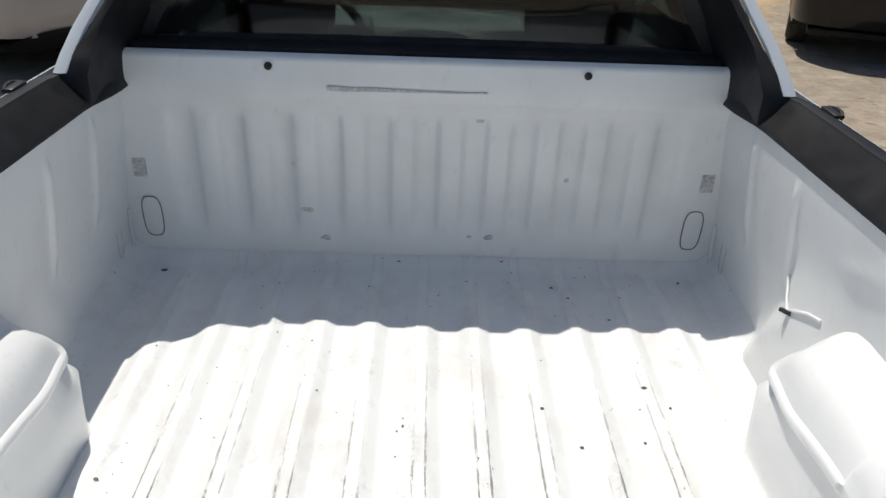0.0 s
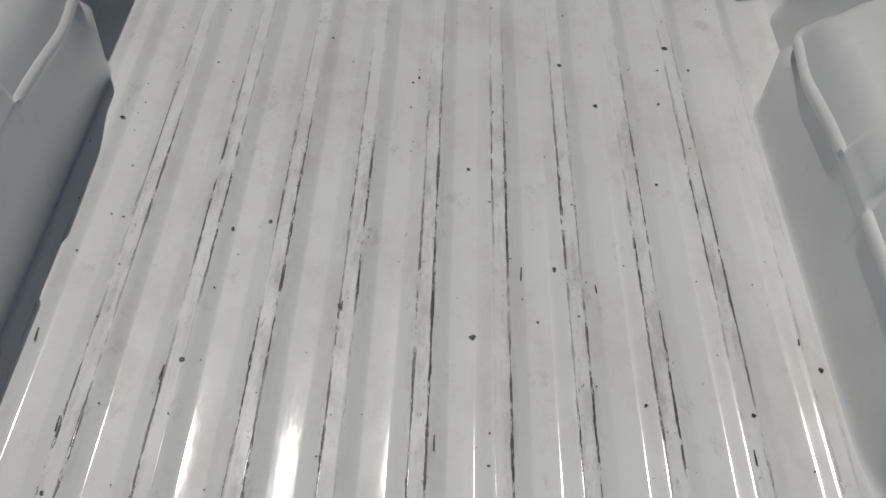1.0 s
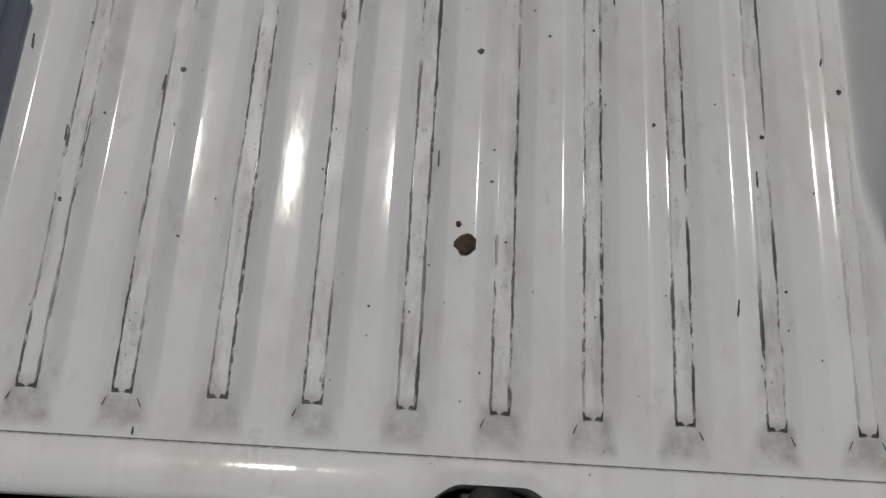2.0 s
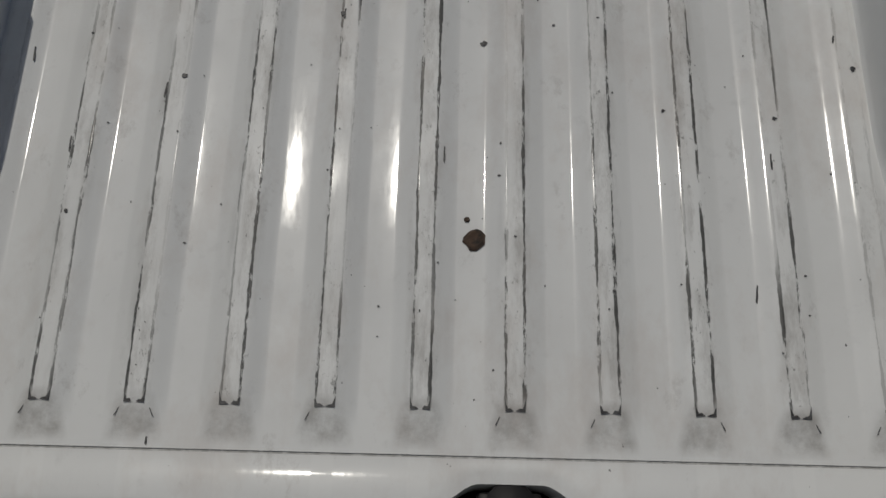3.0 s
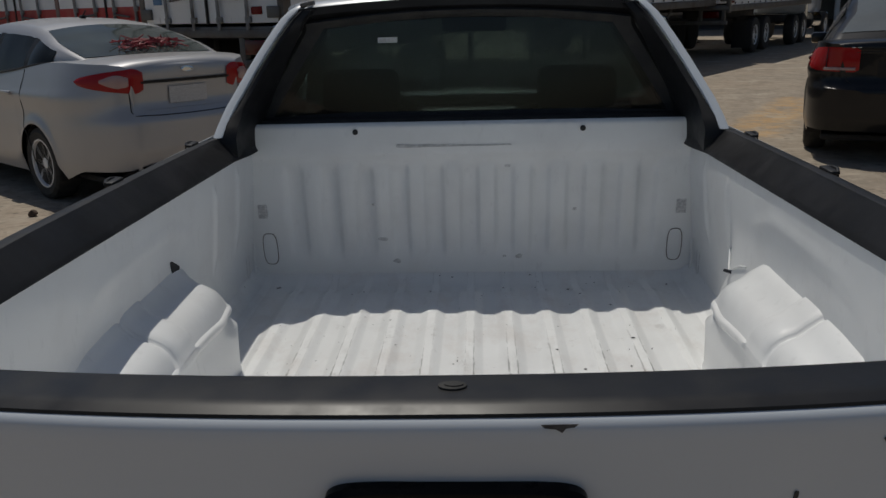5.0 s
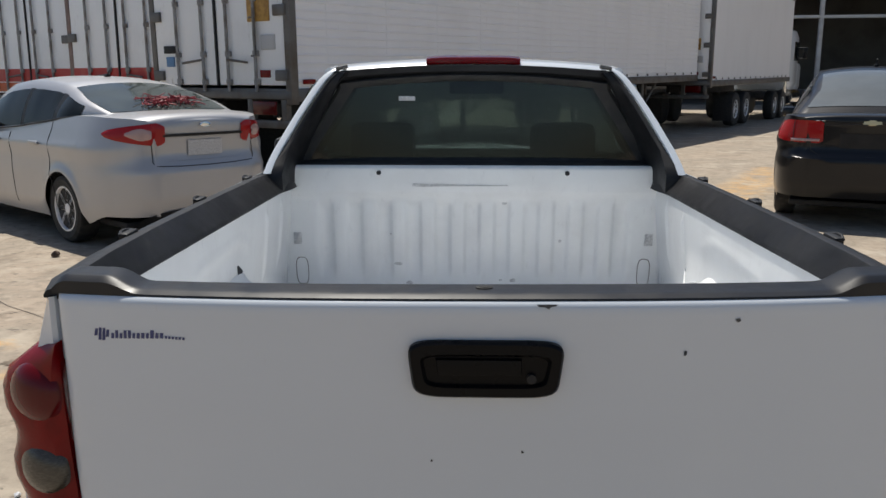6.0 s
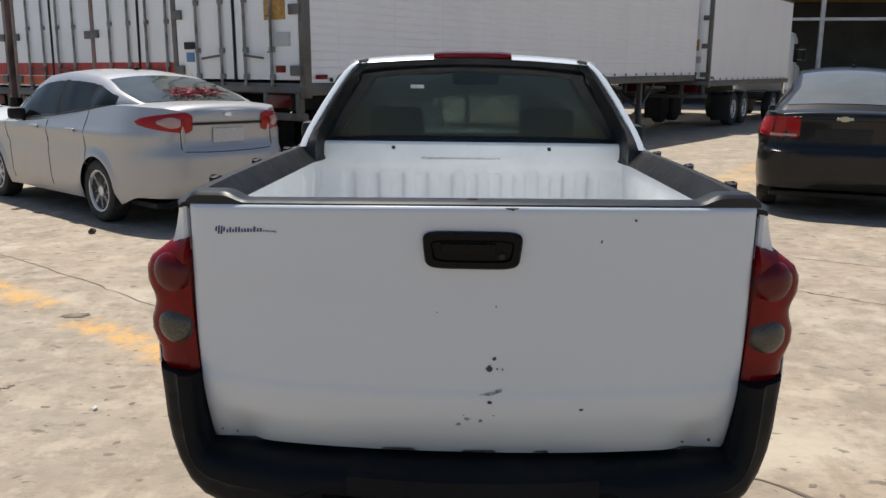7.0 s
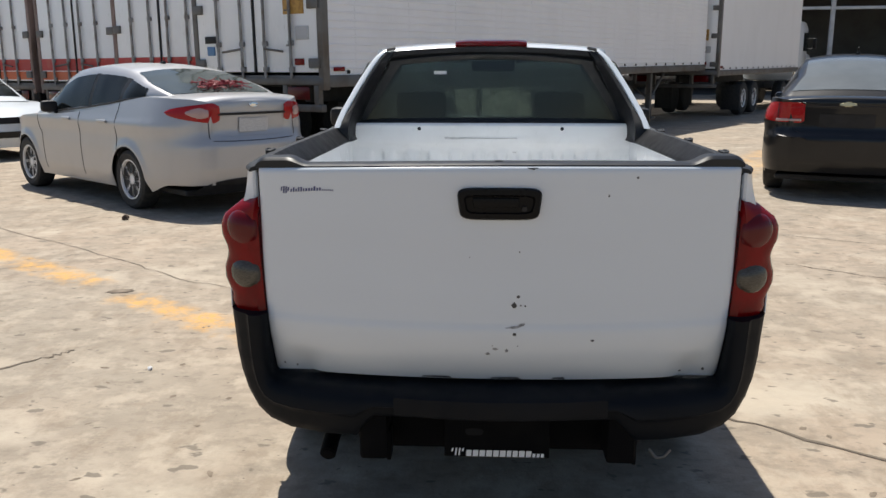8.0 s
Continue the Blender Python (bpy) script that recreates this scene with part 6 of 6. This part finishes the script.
# ---- trailers and the shed beyond ----
def trailer(at, length, label, bottom=1.12, tall=2.75, doors=True, stripe=False, width=2.6, corrugated=True, wheels_at=2.2, legs=True):
    """A box trailer: y runs forward from its rear doors, x 0 is its middle."""
    root = empty("box_trailer", at, label, "trailer", "box trailers in the yard")
    hw, top = width / 2, bottom + tall
    for s in SIDES:
        bm = bmesh.new()
        zs = []
        if corrugated:
            n = int(tall / 0.11)
            for k in range(n):
                z = bottom + 0.02 + (tall - 0.1) * k / n
                step = (tall - 0.1) / n
                zs += [(z, 0.0), (z + step * 0.70, 0.0), (z + step * 0.76, 0.013), (z + step * 0.92, 0.013)]
            zs.append((top - 0.06, 0.0))
        else:
            zs = [(bottom + 0.02, 0), (top - 0.06, 0)]
        sheet(bm, [[(s * (hw - 0.02 + o), y, z) for z, o in zs] for y in (0.12, length)])
        wall = part("side_wall", bm, BOX, root, "white corrugated trailer side" if corrugated else "plain white trailer side", 20)
        if corrugated:
            bm = bmesh.new()
            for k in range(int(length / 1.22)):
                box(bm, (s * (hw - 0.018), 0.7 + 1.22 * k, bottom + tall / 2), (0.007, 0.02, tall - 0.12))
            part("rivet_strip", bm, BOX, wall)
        bm = bmesh.new()
        box(bm, (s * (hw - 0.01), length / 2, bottom - 0.06), (0.05, length, 0.16), 0.01)
        part("bottom_rail", bm, STEEL, root, "grey steel bottom rail")
        bm = bmesh.new()
        for k in range(int(length / 0.62)):
            box(bm, (s * (hw + 0.012), 0.5 + 0.62 * k, bottom + 0.06), (0.02, 0.05, 0.05), 0.006)
        tagged(part("side_markers", bm, TRIM, wall), kind="stuff")
        bm = bmesh.new()
        box(bm, (s * (hw + 0.006), 0.32, bottom + 0.10), (0.015, 0.22, 0.06), 0.006)
        part("side_lamp", bm, RED, wall, "red side marker lamp")
        bm = bmesh.new()
        box(bm, (s * (hw - 0.03), 0.06, (bottom + top) / 2 - 0.1), (0.10, 0.13, tall + 0.15), 0.015)
        part("corner_post", bm, STEEL if not stripe else POST, root, "weathered grey corner post")
    bm = bmesh.new()
    box(bm, (0, length / 2, top - 0.03), (width, length, 0.06), 0.02)
    box(bm, (0, length / 2, bottom - 0.02), (width - 0.1, length, 0.08), 0.01)
    box(bm, (0, length - 0.03, (bottom + top) / 2), (width - 0.05, 0.05, tall), 0.01)
    part("roof_and_floor", bm, STEEL, root)
    # rear doors with rods, hinges and lamps
    for s in SIDES:
        door = part("door", box(bmesh.new(), (s * (hw / 2 - 0.03), 0.03, bottom + tall / 2), (hw - 0.11, 0.05, tall - 0.12), 0.012), DOOR, root, "white trailer door, streaked with rust")
        if stripe:
            bm = bmesh.new()
            box(bm, (s * (hw / 2 - 0.03), 0.002, bottom + 0.37), (hw - 0.12, 0.008, 0.22))
            part("stripe", bm, STRIPE, door, "faded red band")
            bm = bmesh.new()
            box(bm, (s * (hw / 2 - 0.03), 0.002, bottom + 0.165), (hw - 0.12, 0.008, 0.155))
            part("stripe", bm, ORANGE, door, "faded orange band")
        for q in (0.16, 0.62):
            bm = bmesh.new()
            rod(bm, [(s * (0.06 + q * (hw - 0.2)), -0.03, bottom - 0.02), (s * (0.06 + q * (hw - 0.2)), -0.03, top - 0.1)], 0.021, 8)
            for z in (0.1, 0.45, 1.1, 1.8):
                box(bm, (s * (0.06 + q * (hw - 0.2)), -0.015, bottom + z), (0.09, 0.045, 0.07), 0.01)
            part("lock_rod", bm, ROD, door, "grey steel lock rod")
        for z in (0.18, 0.95, 1.7):
            bm = bmesh.new()
            box(bm, (s * (hw - 0.13), -0.01, bottom + z), (0.20, 0.045, 0.13), 0.01)
            part("hinge", bm, STEEL, door, "steel hinge")
        bm = bmesh.new()
        rod(bm, [(s * 0.24, -0.05, bottom + 0.38), (s * 0.62, -0.055, bottom + 0.34)], 0.016, 6)
        part("lock_handle", bm, STEEL, door)
    bm = bmesh.new()
    box(bm, (0, -0.002, bottom + tall / 2), (0.03, 0.02, tall - 0.1))
    part("door_gasket", bm, RUBBER, root)
    if not stripe:
        for x, z, w, h, mat, label in ((0.80, 0.98, 0.38, 0.30, SIGN, "ochre warning placard"), (0.88, 0.20, 0.17, 0.09, RED, "red lamp"), (0.95, 0.58, 0.24, 0.18, SMEAR, "faint framed notice"), (-0.93, 0.52, 0.24, 0.10, TRIM, "dark placard"), (-0.93, 0.36, 0.16, 0.13, BLUE, "blue placard")):
            bm = bmesh.new()
            box(bm, (x, -0.002, bottom + z), (w, 0.02, h), 0.004)
            if mat is SMEAR:
                box(bm, (x, -0.012, bottom + z), (w - 0.04, 0.008, h - 0.04))
            part("placard", bm, mat, root, label)
        bm = bmesh.new()
        rod(bm, [(0.68, -0.03, bottom + 0.42), (0.78, -0.06, bottom + 0.42), (0.78, -0.06, bottom + 0.88), (0.66, -0.03, bottom + 0.88)], 0.014, 6)
        part("grab_handle", bm, STEEL, root)
    # rear frame, lamps, underrun guard
    bm = bmesh.new()
    box(bm, (0, 0.06, bottom - 0.06), (width, 0.14, 0.10), 0.012)
    box(bm, (0, 0.06, bottom - 0.42), (width - 0.1, 0.10, 0.10), 0.012)
    for x in (-1.15, -0.55, 0.55, 1.15):
        box(bm, (x, 0.06, bottom - 0.24), (0.09, 0.09, 0.34), 0.01)
    part("rear_frame", bm, STEEL, root, "grey steel rear frame and guard")
    for s in SIDES:
        bm = bmesh.new()
        box(bm, (s * 0.84, -0.005, bottom - 0.22), (0.42, 0.02, 0.17), 0.01)
        part("lamp_panel", bm, RED_DEEP, root, "dark red lamp panel")
    # running gear
    bm = bmesh.new()
    for s in SIDES:
        box(bm, (s * 0.5, wheels_at, bottom - 0.25), (0.12, 3.4, 0.25), 0.02)
    part("chassis", bm, DARK, root, "dark chassis rails")
    beam = part("crossmember", box(bmesh.new(), (0, 0, 0), (width - 0.2, 0.08, 0.10)), DARK, root)
    beam.location = (0, 0.4, bottom - 0.10)
    for k in range(1, int(length / 0.6)):
        more = new("crossmember", beam.data)
        more.parent, more.location = root, (0, 0.4 + 0.6 * k, bottom - 0.10)
    for s in SIDES:
        for y in (wheels_at - 0.62, wheels_at + 0.62):
            w = wheel(root, (s * (hw - 0.2), y, 0.50), 0.50, 0.30, s, 8, 0.55)
        bm = bmesh.new()
        box(bm, (s * (hw - 0.25), wheels_at - 1.35, 0.55), (0.55, 0.02, 0.75), 0.005)
        part("mud_flap", bm, RUBBER, root)
        if legs:
            bm = bmesh.new()
            box(bm, (s * 0.9, length - 3.0, bottom / 2), (0.12, 0.12, bottom - 0.08), 0.01)
            box(bm, (s * 0.9, length - 3.0, 0.03), (0.28, 0.28, 0.05), 0.01)
            rod(bm, [(s * 0.9, length - 3.0, 0.45), (s * 0.9, length - 2.0, bottom - 0.15)], 0.035, 6)
            rod(bm, [(s * 0.9, length - 3.0, 0.5), (0.0, length - 3.0, bottom - 0.15)], 0.03, 6)
            part("landing_leg", bm, STEEL, root, "grey steel landing leg")
    return root


HEAD = -33.0
def beside(x, y, right, ahead, turn):
    a = radians(turn)
    return x + right * math.cos(a) - ahead * math.sin(a), y + right * math.sin(a) + ahead * math.cos(a)


bx, by = beside(-2.15, 8.9, -1.3, 0, HEAD)
trailer(pose(bx, by, 0, 0.8, 0, HEAD), 15.3, "long white corrugated box trailer with rusty rear doors", bottom=1.30)
ax, ay = beside(bx, by, -2.85, 0.5, HEAD)
trailer(pose(ax, ay, 0, 0, 0, HEAD), 14.0, "white box trailer with faded red and orange bands on its doors", stripe=True)
for right in (-2.85, -5.7, -8.6):
    zx, zy = beside(ax, ay, right, 0.2, HEAD)
    trailer(pose(zx, zy, 0, 0, 0, HEAD), 14.0, "white box trailer with faded red and orange bands on its doors", stripe=True)
cx, cy = beside(6.53, 21.7, -1.3, 0, HEAD + 1)
trailer(pose(cx, cy, 0, 0.6, 0, HEAD + 1), 9.9, "plain white box trailer hitched to a white lorry", corrugated=False, wheels_at=3.6, legs=False, bottom=1.36)
# Added trailer, placed so its shadow darkens the ground seen beneath the others.
dx, dy = beside(cx, cy, -3.45, -0.6, HEAD + 1)
trailer(pose(dx, dy, 0, 0, 0, HEAD + 1), 13.0, "plain white box trailer added behind the others to shade the ground", corrugated=False, bottom=1.2)


def lorry(at):
    root = empty("lorry", at, "white lorry cab with a tall exhaust and large mirrors", "lorry")
    bm = bmesh.new()
    box(bm, (0, 0.9, 2.1), (2.15, 1.8, 2.4), 0.35)
    box(bm, (0, 2.6, 1.5), (1.7, 1.8, 1.1), 0.18)
    part("cab", bm, PAINT, root, "white cab and bonnet")
    for s in SIDES:
        bm = bmesh.new()
        box(bm, (s * 1.08, 1.2, 2.45), (0.01, 0.8, 0.7), 0.003)
        part("side_window", bm, TINT, root)
        bm = bmesh.new()
        box(bm, (s * 1.27, 1.85, 2.4), (0.16, 0.09, 0.42), 0.035)
        rod(bm, [(s * 1.03, 1.8, 2.6), (s * 1.27, 1.85, 2.6)], 0.02, 6)
        rod(bm, [(s * 1.03, 1.8, 2.2), (s * 1.27, 1.85, 2.2)], 0.02, 6)
        part("door_mirror", bm, TRIM, root, "large black mirror")
        bm = bmesh.new()
        rod(bm, [(s * 1.0, -0.1, 0.9), (s * 1.0, -0.1, 3.6)], 0.06, 12)
        part("exhaust_stack", bm, CHROME, root, "chrome exhaust stack")
        for y in (-2.2, -0.95, 2.9):
            wheel(root, (s * 1.0, y, 0.5), 0.5, 0.32, s, 8, 0.55)
        bm = bmesh.new()
        lathe(bm, [(0.3, -0.7), (0.3, 0.7), (0.0, 0.72)], upright((s * 1.0, 0.6, 0.75), (0, 1, 0)), 20)
        part("fuel_tank", bm, CHROME, root, "chrome fuel tank")
    bm = bmesh.new()
    box(bm, (0, -0.6, 0.85), (0.9, 6.0, 0.25), 0.03)
    part("chassis", bm, DARK, root)
    bm = bmesh.new()
    box(bm, (0, 3.55, 0.75), (2.2, 0.16, 0.5), 0.05)
    part("bumper", bm, CHROME, root, "chrome front bumper")


lx, ly = beside(cx, cy, 0, 10.75, HEAD + 1)
lorry(pose(lx, ly, 0, 0, 0, HEAD + 1))


def shed():
    """A deep dark open shed beyond the lorries."""
    root = empty("open_shed", pose(22, 44, 0, 0, 0, -8), "dark open steel shed with pale posts and yellow girders", "shed")
    bm = bmesh.new()
    box(bm, (10, 22, 6.5), (60, 0.3, 13))
    box(bm, (-19, 11, 6.5), (0.3, 22, 13))
    box(bm, (40, 11, 6.5), (0.3, 22, 13))
    part("wall", bm, SHED, root, "dark sheet walls")
    bm = bmesh.new()
    box(bm, (10, 10, 12.6), (62, 26, 0.3))
    part("roof", bm, SHED, root, "dark sheet roof")
    bm = bmesh.new()
    box(bm, (10, -0.1, 10.4), (60, 0.3, 4.2))
    part("fascia", bm, SHED, root)
    for x in (-8, -3.45, 5, 11.5, 18, 24.5, 31):
        bm = bmesh.new()
        box(bm, (x, 0, 6), (0.22, 0.22, 12), 0.02)
        part("post", bm, LIGHTPOST, root, "pale steel post")
    bm = bmesh.new()
    box(bm, (10, -0.02, 4.6), (58, 0.16, 0.16), 0.02)
    part("beam", bm, LIGHTPOST, root, "pale steel cross beam")
    for k in range(3):
        bm = bmesh.new()
        box(bm, (10, 6 + 5 * k, 7.2), (56, 0.35, 0.8), 0.03)
        part("girder", bm, GIRDER, root, "dull yellow crane girder")
    bm = bmesh.new()
    box(bm, (10, 11, 0.02), (58, 21, 0.04))
    part("floor", bm, SHED, root)


shed()
